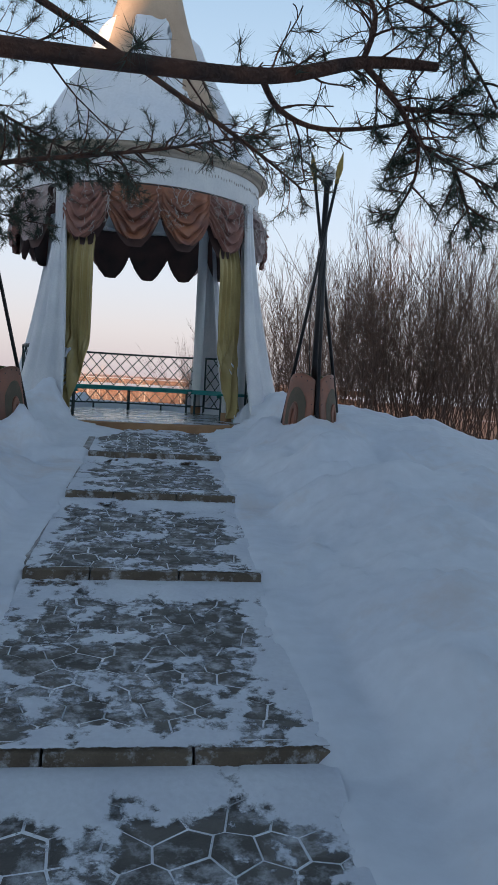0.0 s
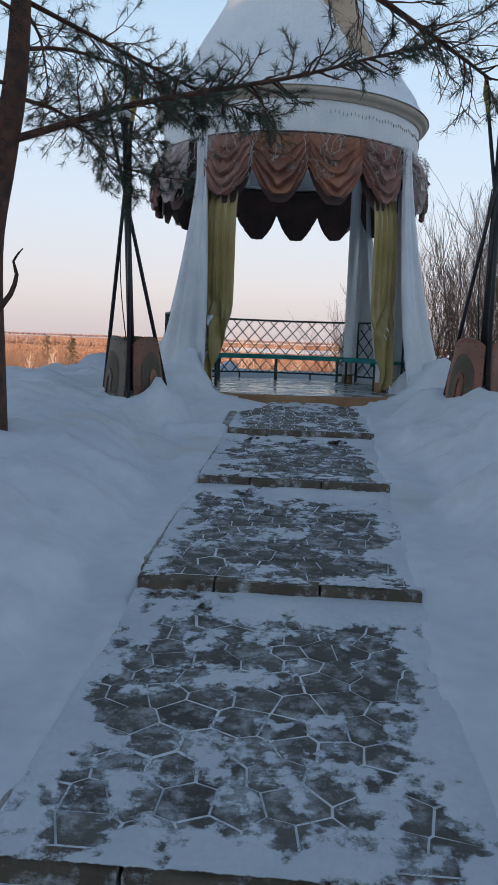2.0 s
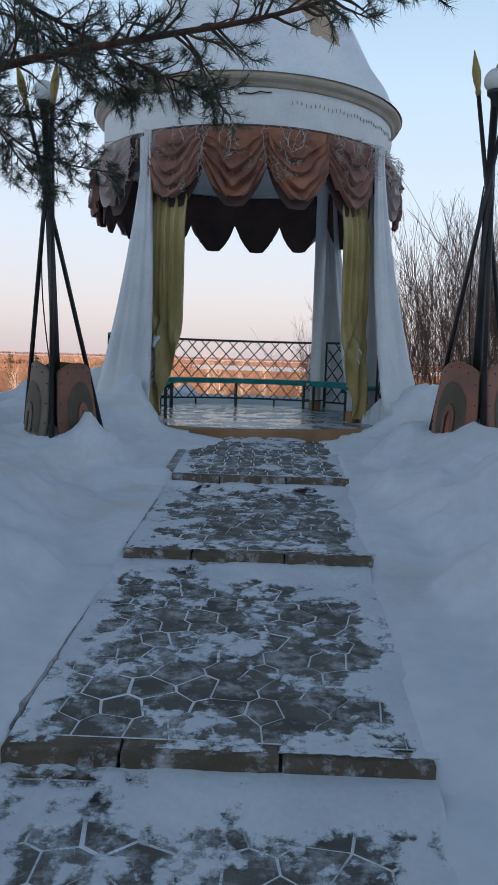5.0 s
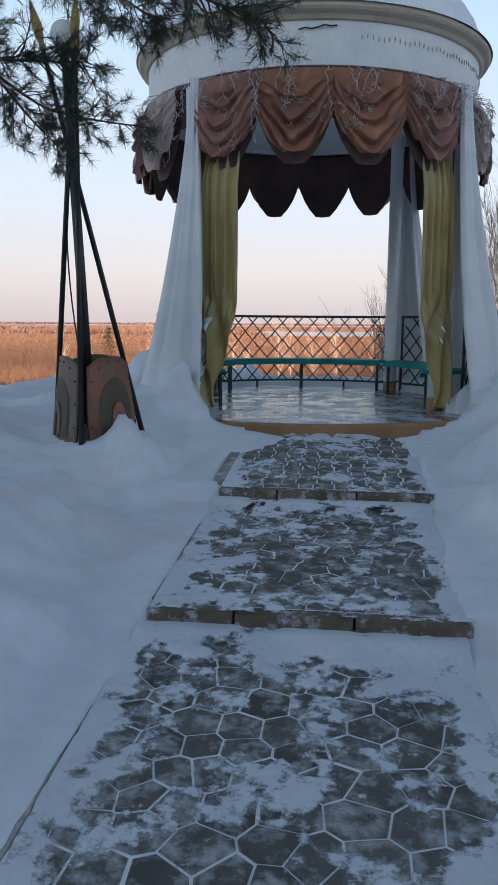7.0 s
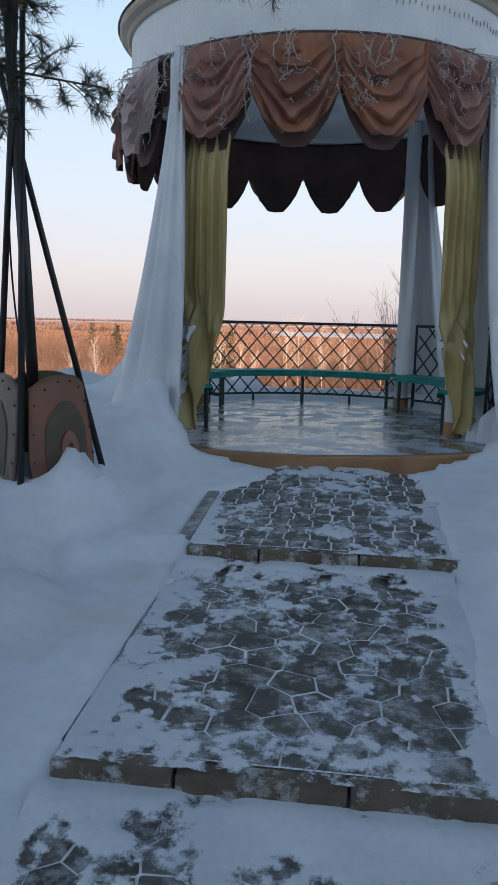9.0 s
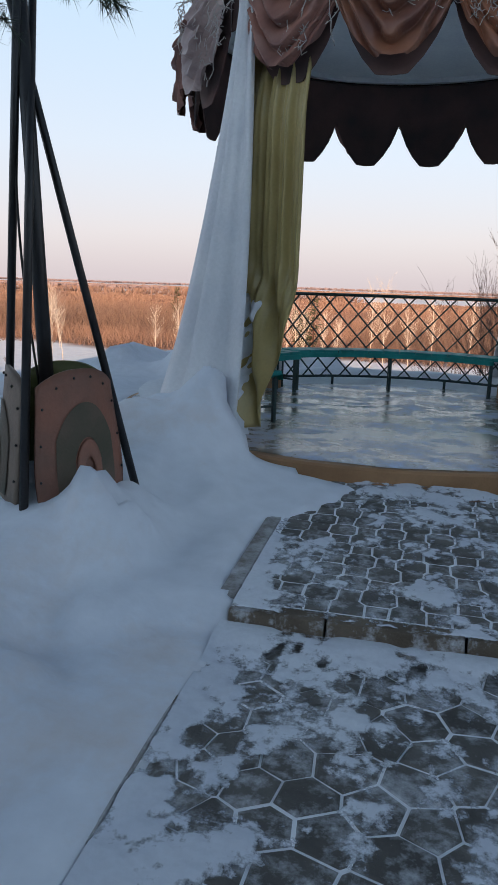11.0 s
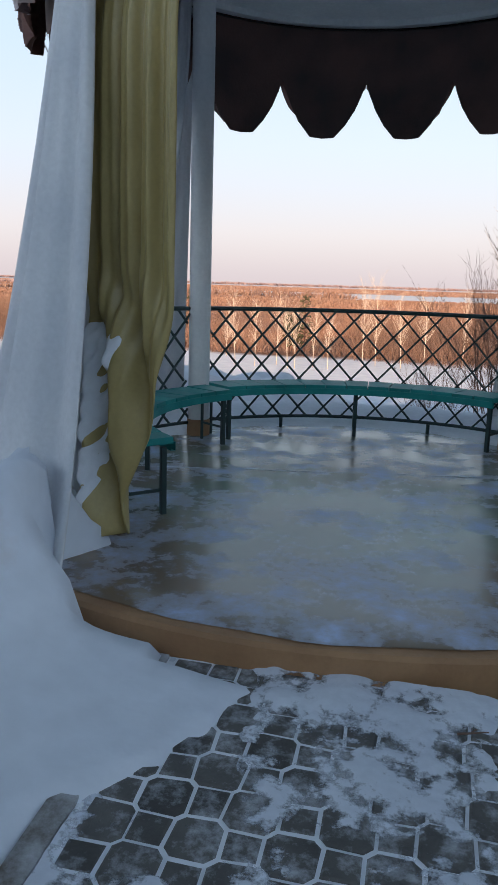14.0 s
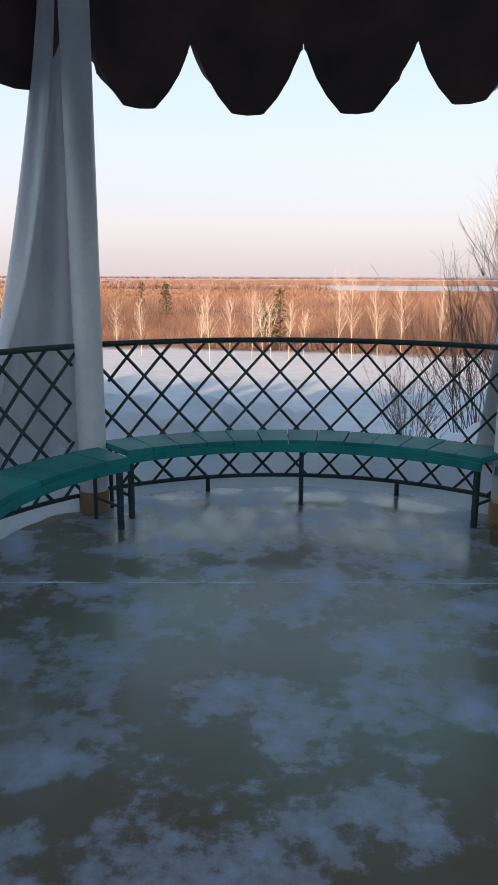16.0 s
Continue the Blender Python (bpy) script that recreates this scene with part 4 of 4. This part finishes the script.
def pine_twigs(wood, leaf, pts, r0, spread, every, tuft, length, droop=-0.02, lo=0.15, width=0.0024, bare=0.2):
    """Side twigs with tufts along a limb."""
    total = len(pts) - 1
    n = max(2, int(every))
    for i in range(n):
        s = (lo + (1 - lo) * (i + rnd(0.1, 0.9)) / n) * total
        k = min(int(s), total - 1)
        p = pts[k].lerp(pts[k + 1], s - k)
        ax = (pts[k + 1] - pts[k]).normalized()
        side = ax.orthogonal().normalized()
        side.rotate(Matrix.Rotation(rnd(0, 6.28), 3, ax))
        side.z *= 0.8
        ln = spread * rnd(0.45, 1.15) * (1.1 - 0.5 * s / total)
        tw = wander(p, ax * 0.7 + side, ln, 6, 0.22, droop)
        wood.tube(tw, [max(0.0018, r0 * (1 - j / 7)) for j in range(7)], 4, cap=False)
        if random.random() > bare:
            needles(leaf, tw[-1], tw[-1] - tw[-2], tuft, length, width)
        for m in (2, 3, 4, 5):
            if random.random() < 0.75:
                dd = (tw[m] - tw[m - 1]).normalized()
                sd = dd.orthogonal().normalized()
                sd.rotate(Matrix.Rotation(rnd(0, 6.28), 3, dd))
                t2 = wander(tw[m], dd * 0.8 + sd * 0.8, ln * rnd(0.25, 0.5), 4, 0.25, droop)
                wood.tube(t2, [max(0.0014, r0 * 0.5 * (1 - j / 6)) for j in range(5)], 3, cap=False)
                if random.random() > bare:
                    needles(leaf, t2[-1], t2[-1] - t2[-2], tuft, length, width)
                    if random.random() < 0.5:
                        needles(leaf, t2[-2], t2[-1] - t2[-2], tuft // 2, length, width)


def smooth_line(pts, n=4):
    out = []
    P = [Vector(p) for p in pts]
    for i in range(len(P) - 1):
        a, b, c, d = P[max(i - 1, 0)], P[i], P[i + 1], P[min(i + 2, len(P) - 1)]
        for k in range(n):
            t = k / n
            out.append(0.5 * ((2 * b) + (c - a) * t + (2 * a - 5 * b + 4 * c - d) * t * t + (3 * b - a - 3 * c + d) * t ** 3))
    return out + [P[-1]]


def taper(n, a, b):
    return [a + (b - a) * i / (n - 1) for i in range(n)]


def pine_a():
    root = thing("pine_tree", "slender reddish-barked pine standing in the snowbank by the path", "tree", "pines over the path", at=(0.0, 0.0, -0.02))
    random.seed(11)
    trunk = smooth_line([(-2.03, 6.35, 0.45), (-2.05, 6.35, 1.2), (-2.06, 6.35, 2.0), (-1.95, 6.35, 2.6), (-1.86, 6.36, 3.12), (-1.82, 6.38, 3.9), (-1.84, 6.42, 5.2), (-1.90, 6.4, 6.8)], 5)
    g = Geo().tube(trunk, [max(0.03, 0.106 - 0.028 * max(0, p.z - 1.9) * 0.9) for p in trunk], 14)
    part("trunk", g, BARK, root, "reddish scaly trunk", smooth=True)
    g = Geo().tube(smooth_line([(-2.0, 6.3, 1.58), (-1.87, 6.27, 1.72), (-1.82, 6.25, 1.85), (-1.83, 6.22, 1.93), (-1.76, 6.2, 2.01)], 2), taper(9, 0.022, 0.004), 6)
    g.tube(smooth_line([(-2.06, 6.3, 2.0), (-2.15, 6.22, 2.18), (-2.16, 6.2, 2.57), (-2.13, 6.2, 2.99)], 3), taper(10, 0.014, 0.004), 6)
    part("dead_snag", g, BARK, root, "bare broken snag", smooth=True)
    limbs = [
        ([(-1.88, 6.35, 2.72), (-1.5, 6.4, 2.85), (-1.08, 6.4, 2.97), (-0.5, 6.3, 3.04), (0.0, 6.3, 3.13), (0.45, 6.2, 3.21), (0.73, 6.1, 3.25)], 0.028, 40, 0.40, 0.12),
        ([(-1.83, 6.4, 3.30), (-1.62, 6.75, 3.42), (-1.3, 7.05, 3.40), (-1.05, 7.2, 3.28)], 0.016, 18, 0.40, 0.15),
        ([(-1.85, 6.42, 3.0), (-1.78, 7.0, 3.08), (-1.70, 7.6, 3.08), (-1.23, 7.8, 3.10)], 0.016, 54, 0.40, 0.2),
        ([(-1.70, 7.5, 3.02), (-1.5, 7.75, 2.88), (-1.3, 7.85, 2.83), (-0.98, 8.25, 2.86)], 0.009, 22, 0.28, 0.1),
        ([(-1.70, 7.6, 3.02), (-1.62, 7.95, 2.85), (-1.52, 8.2, 2.72)], 0.008, 18, 0.25, 0.1),
        ([(-1.82, 6.4, 3.6), (-1.3, 7.1, 3.52), (-0.75, 7.5, 3.36), (-0.26, 7.65, 3.22)], 0.018, 60, 0.42, 0.05),
        ([(-1.3, 7.1, 3.5), (-1.0, 7.45, 3.32), (-0.8, 7.6, 3.22)], 0.010, 24, 0.34, 0.05),
        ([(-1.96, 6.3, 2.70), (-2.2, 6.25, 2.63), (-2.45, 6.2, 2.58), (-2.8, 6.1, 2.55)], 0.014, 34, 0.42, 0.05),
        ([(-2.03, 6.3, 2.35), (-2.25, 6.25, 2.28), (-2.5, 6.2, 2.2), (-2.75, 6.15, 2.05)], 0.012, 22, 0.36, 0.1),
        ([(-1.9, 6.3, 3.05), (-2.25, 6.2, 3.15), (-2.7, 6.1, 3.2)], 0.014, 32, 0.42, 0.05),
        ([(-1.85, 6.3, 3.5), (-2.2, 6.2, 3.65), (-2.7, 6.0, 3.7)], 0.014, 30, 0.45, 0.05),
        ([(-1.83, 6.5, 3.55), (-1.95, 7.1, 3.6), (-2.1, 7.7, 3.45)], 0.014, 18, 0.45, 0.1),
        ([(-1.83, 6.4, 3.85), (-1.45, 6.5, 3.95), (-1.0, 6.5, 3.9)], 0.012, 14, 0.40, 0.1),
        ([(-1.85, 6.4, 4.6), (-1.2, 6.7, 4.7), (-0.5, 6.9, 4.6)], 0.014, 20, 0.5, 0.1),
        ([(-1.86, 6.4, 5.3), (-2.4, 6.6, 5.4), (-2.9, 6.9, 5.3)], 0.014, 20, 0.5, 0.1),
    ]
    for pts, r, every, spread, bare in limbs:
        wood, leaf = Geo(), Geo()
        line = smooth_line(pts, 4)
        wood.tube(line, taper(len(line), r, 0.004), 7)
        pine_twigs(wood, leaf, line, max(0.004, r * 0.35), spread, int(every * 1.4), 30, 0.074, bare=bare, width=0.0032)
        b = part("branch", wood, BARK, root, smooth=True)
        tagged(part("needle_foliage", leaf, NEEDLE, b, "dark green needle tufts"), kind="stuff")


def pine_b():
    root = thing("pine_tree", "pine whose long bough overhangs the garden path", "tree", "pines over the path", at=(0.0, 0.12, 0.0))
    random.seed(23)
    trunk = smooth_line([(-2.5, 1.5, -0.1), (-2.48, 1.5, 1.2), (-2.42, 1.5, 2.6), (-2.4, 1.5, 4.2), (-2.38, 1.5, 6.5)], 4)
    part("trunk", Geo().tube(trunk, taper(len(trunk), 0.14, 0.05), 12), BARK, root, "reddish scaly trunk", smooth=True)
    limbs = [
        ([(-2.42, 1.5, 2.0), (-1.5, 1.75, 2.03), (-0.75, 1.92, 2.06), (-0.08, 1.96, 2.06), (0.22, 2.0, 2.08), (0.43, 2.05, 2.15), (0.62, 2.1, 2.18)], 0.030, 0.011, 20, 0.22, 0.45, 0.2),
        ([(0.20, 2.0, 2.075), (0.25, 2.05, 2.03), (0.36, 2.1, 2.015), (0.55, 2.15, 2.06), (0.68, 2.15, 2.12)], 0.008, 0.003, 10, 0.16, 0.35, 0.15),
        ([(0.43, 2.05, 2.15), (0.54, 2.1, 2.08), (0.60, 2.15, 2.03), (0.72, 2.2, 1.99), (0.86, 2.25, 1.955)], 0.008, 0.003, 14, 0.18, 0.3, 0.1),
        ([(0.43, 2.05, 2.15), (0.44, 2.0, 2.23), (0.38, 2.0, 2.32)], 0.008, 0.003, 8, 0.2, 0.3, 0.0),
        ([(0.54, 2.1, 2.08), (0.68, 2.15, 2.10), (0.84, 2.2, 2.12)], 0.006, 0.003, 10, 0.16, 0.3, 0.1),
        ([(0.40, 2.0, 2.30), (0.59, 2.1, 2.30), (0.68, 2.1, 2.23), (0.82, 2.2, 2.14)], 0.006, 0.003, 12, 0.18, 0.3, 0.0),
        ([(0.60, 2.13, 2.03), (0.62, 2.2, 1.95), (0.60, 2.3, 1.87)], 0.005, 0.0025, 8, 0.12, 0.2, 0.1),
        ([(0.72, 2.2, 1.99), (0.78, 2.25, 1.91), (0.82, 2.3, 1.86)], 0.005, 0.0025, 8, 0.12, 0.2, 0.1),
        ([(-2.4, 1.6, 2.9), (-1.4, 2.6, 2.95), (-0.5, 3.2, 2.75), (0.12, 3.5, 2.52), (0.42, 3.6, 2.38), (0.60, 3.58, 2.25)], 0.022, 0.004, 22, 0.28, 0.3, 0.55),
    ]
    for pts, r0, r1, every, spread, bare, lo in limbs:
        wood, leaf = Geo(), Geo()
        line = smooth_line(pts, 4)
        wood.tube(line, taper(len(line), r0, r1), 8)
        pine_twigs(wood, leaf, line, 0.0035, spread, int(every * 1.45), 22, 0.055, bare=bare, lo=lo, droop=-0.03, width=0.0020)
        b = part("branch", wood, BARK, root, smooth=True)
        tagged(part("needle_foliage", leaf, NEEDLE, b, "dark green needle tufts"), kind="stuff")


pine_a()
pine_b()


def shrub_geo(seed, stems, h, spread, twigs=7, r=0.014):
    random.seed(seed)
    g = Geo()
    for i in range(stems):
        a, q = rnd(0, 6.28), rnd(0, 1) ** 0.7 * spread
        p = Vector((q * math.cos(a), q * math.sin(a), -0.1))
        lean = Vector((math.cos(a) * rnd(0, 0.6), math.sin(a) * rnd(0, 0.6), 1))
        ln = h * rnd(0.65, 1.05)
        st = wander(p, lean, ln, 8, 0.10, 0.02)
        rr = r * rnd(0.7, 1.2)
        g.tube(st, taper(9, rr, 0.003), 4, cap=False)
        for k in range(twigs):
            m = random.randint(2, 7)
            t = wander(st[m], (st[m] - st[m - 1]).normalized() + Vector((rnd(-1, 1), rnd(-1, 1), rnd(0, 0.6))) * 0.7, ln * rnd(0.12, 0.3), 4, 0.16, 0.05)
            g.tube(t, taper(5, rr * 0.45, 0.002), 3, cap=False)
            for j in range(2):
                t2 = wander(t[2 + j], (t[3] - t[2]).normalized() + Vector((rnd(-1, 1), rnd(-1, 1), rnd(0, 0.5))) * 0.6, ln * rnd(0.05, 0.12), 3, 0.2, 0.05)
                g.tube(t2, taper(4, 0.0045, 0.0018), 3, cap=False)
    return g


def shrubs():
    kinds = []
    for k in range(3):
        root = thing("bare_shrub", "tall bare reddish-brown willow shrub in the snow", "shrub", "bare shrubs on the hillside")
        tagged(part("stem_clump", shrub_geo(40 + k, 32, 5.2, 0.95, 15), BRUSHWOOD, root, "many thin leafless stems"), kind="stuff")
        kinds.append(root)
    spots = [(3.6, 17.6, 0.72), (4.8, 18.4, 0.82), (6.0, 17.4, 0.92), (7.2, 18.6, 1.0), (8.6, 17.6, 1.0), (5.4, 20.5, 0.95), (7.9, 21.0, 1.08), (3.0, 20.0, 0.68), (10.0, 19.5, 1.0),
             (6.6, 15.6, 0.72), (8.4, 14.6, 0.72), (4.4, 15.8, 0.58), (4.2, 20.2, 0.78), (6.6, 19.6, 0.98), (9.4, 16.4, 0.8), (5.4, 16.6, 0.7), (7.6, 16.8, 0.82), (1.6, 23.5, 0.58), (2.8, 25.0, 0.78), (0.4, 25.5, 0.42), (-9.6, 16.6, 0.42), (-10.6, 15.4, 0.72), (-9.0, 18.2, 0.36)]
    random.seed(5)
    for i, (x, y, s) in enumerate(spots):
        m = pose(x, y, ground_z(x, y), 0, 0, rnd(0, 360))
        if i < 3:
            kinds[i].matrix_basis = m @ Matrix.Diagonal((s, s, s, 1))
        else:
            src = kinds[i % 3]
            c = copy_thing(src, m)
            c.scale = (s, s, s * rnd(0.92, 1.08))
    root = thing("bare_shrub", "bare bushy shrub on the snowy hill's edge", "shrub", "bare shrubs on the hillside")
    tagged(part("stem_clump", shrub_geo(77, 64, 2.2, 1.0, 22, 0.0065), BRUSHWOOD, root), kind="stuff")
    root.location = (-6.6, 12.7, ground_z(-6.6, 12.7) - 0.05)
    for x, y, s in ((-24, 60, 0.27), (-30, 63, 0.31), (-20, 58, 0.2), (-10, 62, 0.23), (-6, 57, 0.27), (-35, 66, 0.23), (-55, 96, 0.4), (-66, 100, 0.42)):
        c = copy_thing(root, pose(x, y, ground_z(x, y), 0, 0, rnd(0, 360)))
        c.scale = (s, s, s)


shrubs()


def birch(x, y, h, seed, r=0.052, dense=1.0, label="slim pale birch catching the evening sun at the field's edge", bark=None):
    random.seed(seed)
    root = thing("birch_tree", label, "tree", "birches beyond the field")
    z = ground_z(x, y)
    st = wander((x, y, z - 0.3), (rnd(-0.05, 0.05), rnd(-0.05, 0.05), 1), h, 10, 0.035)
    part("trunk", Geo().tube(st, taper(11, r, 0.02), 7), bark or BIRCH, root, smooth=True)
    g = Geo()
    for i in range(int(40 * dense)):
        m = random.randint(3, 9)
        p = st[m].lerp(st[m + 1] if m < 10 else st[m], rnd(0, 1))
        a = rnd(0, 6.28)
        ln = h * rnd(0.16, 0.34) * (0.55 + 0.6 * math.sin(math.pi * m / 10))
        b = wander(p, (math.cos(a) * rnd(0.4, 1.0), math.sin(a) * rnd(0.4, 1.0), 1.2), ln, 5, 0.12, 0.05)
        g.tube(b, taper(6, r * 0.26, r * 0.10), 4, cap=False)
        for k in range(5):
            j = random.randint(1, 4)
            t = wander(b[j], (b[j + 1] - b[j]).normalized() + Vector((rnd(-1, 1), rnd(-1, 1), rnd(-0.2, 0.6))) * 0.6, ln * rnd(0.25, 0.5), 3, 0.15, 0.02)
            g.tube(t, taper(4, r * 0.13, r * 0.07), 3, cap=False)
    part("crown", g, bark or BIRCH, root, "bare branching crown")


for i, (x, y, h) in enumerate([(-25.5, 108, 9.5), (-23.2, 110, 8.5), (-20.8, 113, 9.0), (-18.4, 109, 9.2), (-17.6, 110, 8.0), (-15.4, 112, 7.6), (-13.2, 111, 6.6), (-9.0, 116, 11.0), (-7.2, 117, 11.5),
                               (-3.6, 117, 9.8), (-38, 116, 8.0), (-42.5, 118, 7.0), (-72, 108, 7.8), (-52.9, 104, 10.0), (-51.4, 104.5, 9.0), (-60, 120, 9), (-84, 118, 9), (-0.5, 122, 10), (5, 124, 10.5), (-30, 120, 7.5)]):
    birch(x, y, h, 300 + i)
birch(3.7, 38, 9.8, 501, 0.045, 2.4, "pale bare birch on the slope behind the rotunda", SHADEBIRCH)


def far_pine(x, y, h, seed):
    random.seed(seed)
    root = thing("far_pine", "dark green pine among the brown brush", "tree", "pines beyond the field")
    z = ground_z(x, y)
    part("trunk", Geo().tube([(x, y, z - 0.3), (x, y, z + h * 0.9)], [0.16, 0.05], 6), BARK, root)
    g = Geo()
    for i in range(230):
        t = rnd(0.18, 1.0)
        rad = h * 0.27 * (1.08 - t) ** 0.8 * rnd(0.2, 1.0) * (0.75 + 0.5 * math.sin(t * 40) ** 2)
        a = rnd(0, 6.28)
        c = Vector((x + rad * math.cos(a), y + rad * math.sin(a), z + h * t))
        v = [c + Vector((rnd(-1, 1), rnd(-1, 1), rnd(-0.6, 0.8))) * 0.45 for k in range(3)]
        g.add(v, [(0, 1, 2)])
    part("crown", g, CONIFER, root, "ragged dark needle crown")


for i, (x, y, h) in enumerate([(-19.0, 126, 9.5), (-20.4, 127, 7.0), (-21.9, 129, 6.2), (-58, 190, 10), (-66, 195, 10), (-61, 200, 9), (-30, 170, 6)]):
    far_pine(x, y, h, 700 + i)


# brush of the valley, stems by the thousand
def brush(name, label, areas, mat, stems, width):
    v, f = [], []
    for x0, x1, y0, y1, gap, h0, h1 in areas:
        y = y0
        while y < y1:
            x = x0 * y / y0
            while x < x1 * y / y0:
                px, py = x + rnd(-0.5, 0.5) * gap, y + rnd(-0.5, 0.5) * gap
                lump = 0.65 + 0.7 * (0.5 + 0.5 * nz(px, py, 0, 0.035)) * (0.7 + 0.3 * nz(px, py, 4, 0.16))
                pz = -9.6
                for k in range(stems):
                    a = rnd(0, 6.28)
                    h = rnd(h0, h1) * lump
                    bx, by = px + rnd(-0.5, 0.5) * gap, py + rnd(-0.5, 0.5) * gap
                    w = width * rnd(0.6, 1.3)
                    tx, ty = rnd(-0.8, 0.8) * h, rnd(-0.5, 0.5) * h
                    n = len(v)
                    v += [(bx - w * math.cos(a), by - w * math.sin(a), pz), (bx + w * math.cos(a), by + w * math.sin(a), pz), (bx + tx + w * 0.5 * math.cos(a), by + ty, pz + h), (bx + tx - w * 0.5 * math.cos(a), by + ty, pz + h)]
                    f.append((n, n + 1, n + 2, n + 3))
                x += gap
            y += gap
    me = bpy.data.meshes.new(name)
    me.from_pydata(v, [], f)
    me.materials.append(mat)
    tagged(new(name, me), label, "brush", kind="stuff")


random.seed(9)
brush("valley_brush", "dense leafless orange-brown willow brush across the valley", [(-140, 40, 127, 200, 2.2, 0.8, 3.2), (-135, 42, 200, 330, 3.4, 0.8, 3.2)], BRUSH, 16, 0.035)
brush("far_brush", "far brown brushwood of the valley plain", [(-300, 90, 330, 560, 6.0, 0.6, 2.0), (-860, 260, 900, 1500, 15.0, 1.0, 4.0), (-420, -60, 600, 660, 9.0, 2.0, 6.0)], BRUSH, 14, 0.5)
brush("field_edge_thicket", "taller golden-brown thicket beyond the field", [(-10, 40, 124, 190, 2.0, 2.0, 7.5), (-140, -46, 150, 215, 2.4, 2.0, 8.0)], FARWOOD, 10, 0.03)
brush("horizon_woods", "line of woods along the horizon, its colour paled by haze", [(-1400, -330, 900, 1000, 12, 3, 5.5), (-1800, 600, 2300, 2380, 20, 5, 8)], HAZEWOOD, 8, 3.5)


# ---- string lights over the swags ----
def degrees_of(length):
    """Degrees round the drum for a length along it."""
    return math.degrees(length / 1.8)


def garlands():
    random.seed(31)
    root = thing("string_lights", "tangled pale wires of string lights hanging from the drum", "string lights")
    root.matrix_basis = rotunda_pose(GX, GY, GROW, TALL)
    for i in range(58):
        a = FRONT + rnd(-75, 75) if i < 46 else FRONT + rnd(75, 285)
        n = random.randint(7, 16)
        z, r = 3.71, 1.93
        pts = [polar(a, 1.715, 3.72)]
        tangle = random.random() < 0.4
        for k in range(n):
            a += rnd(-1.3, 1.3) * (1.6 if tangle and k > 4 else 0.7)
            z -= rnd(0.015, 0.06) * (0.5 if tangle and k > 4 else 1.0)
            r = 1.815 + rnd(-0.01, 0.04)
            pts.append(polar(a, r, z))
        g = Geo().tube(pts, 0.0034, 4, cap=False)
        for p in pts[1:]:
            for q in range(3 if tangle else 1):
                d = Vector((rnd(-1, 1), rnd(-1, 1), rnd(-1.2, 0.4))).normalized()
                g.tube([p, p + d * 0.025, p + d * 0.04 + Vector((rnd(-1, 1), rnd(-1, 1), rnd(-1, 1))) * 0.02], 0.0024, 3, cap=False)
        part("wire_strand", g, WIRE, root)
    # tangled bunches caught on the swags
    for off, z0, w, h in ((-31, 3.32, 0.07, 0.22), (-29, 3.15, 0.09, 0.09), (-13, 3.42, 0.12, 0.10), (-4, 3.34, 0.09, 0.07), (3, 3.40, 0.10, 0.12), (5, 3.28, 0.10, 0.10), (27, 3.40, 0.06, 0.20), (29, 3.25, 0.07, 0.14), (-51, 3.42, 0.10, 0.25), (-56, 3.25, 0.08, 0.25), (52, 3.40, 0.10, 0.25), (57, 3.22, 0.08, 0.22)):
        g = Geo()
        for i in range(9):
            p = Vector((0, 0, z0 + rnd(-h, h) * 0.8))
            a, r = FRONT + off + degrees_of(rnd(-w, w)), 1.80 + rnd(0.0, 0.05)
            pts = []
            for k in range(7):
                pts.append(polar(a, r, p.z))
                a += degrees_of(rnd(-0.035, 0.035))
                r = min(1.87, max(1.79, r + rnd(-0.015, 0.015)))
                p.z += rnd(-0.035, 0.03)
            g.tube(pts, 0.0025, 4, cap=False)
        tagged(part("wire_tangle", g, WIRE, root, "tangled bunch of pale wire"), kind="stuff")
    # a row of small bulbs along the drum
    for i in range(46):
        a = FRONT + 8 + i * 1.7
        p = polar(a, 1.698, 3.97 + 0.012 * math.sin(i * 1.3))
        part("bulb", Geo().tube([p, p + Vector((0, 0, -0.02)), p + Vector((0, 0, -0.038))], [0.004, 0.006, 0.002], 5), WIRE, root)
    p = [polar(FRONT - 10 + k * 1.8, 1.705, 4.0 + 0.01 * math.sin(k * 2) + 0.006 * k) for k in range(7)]
    part("connector_cable", Geo().tube(p, 0.006, 5), BLACK, root, "black cable connector")


garlands()


# thin dry sticks lying on the top step
random.seed(77)
for x, y, a, ln in ((0.52, 9.72, 35, 0.16), (0.66, 9.66, 62, 0.11), (0.34, 9.80, 10, 0.09)):
    stick = thing("dry_stick", "thin dark dry stick on the snowy top step", "stick", "sticks on the step", at=(x, y, tread(y) + 0.022))
    d = Vector((math.cos(radians(a)), math.sin(radians(a)), 0.08))
    pts = wander((0, 0, 0), d, ln, 5, 0.08)
    part("shaft", Geo().tube(pts, taper(6, 0.004, 0.002), 5), BRUSHWOOD, stick)
    part("side_twig", Geo().tube(wander(pts[2], d + Vector((-d.y, d.x, 0.1)), ln * 0.3, 3, 0.1), 0.0016, 4), BRUSHWOOD, stick)
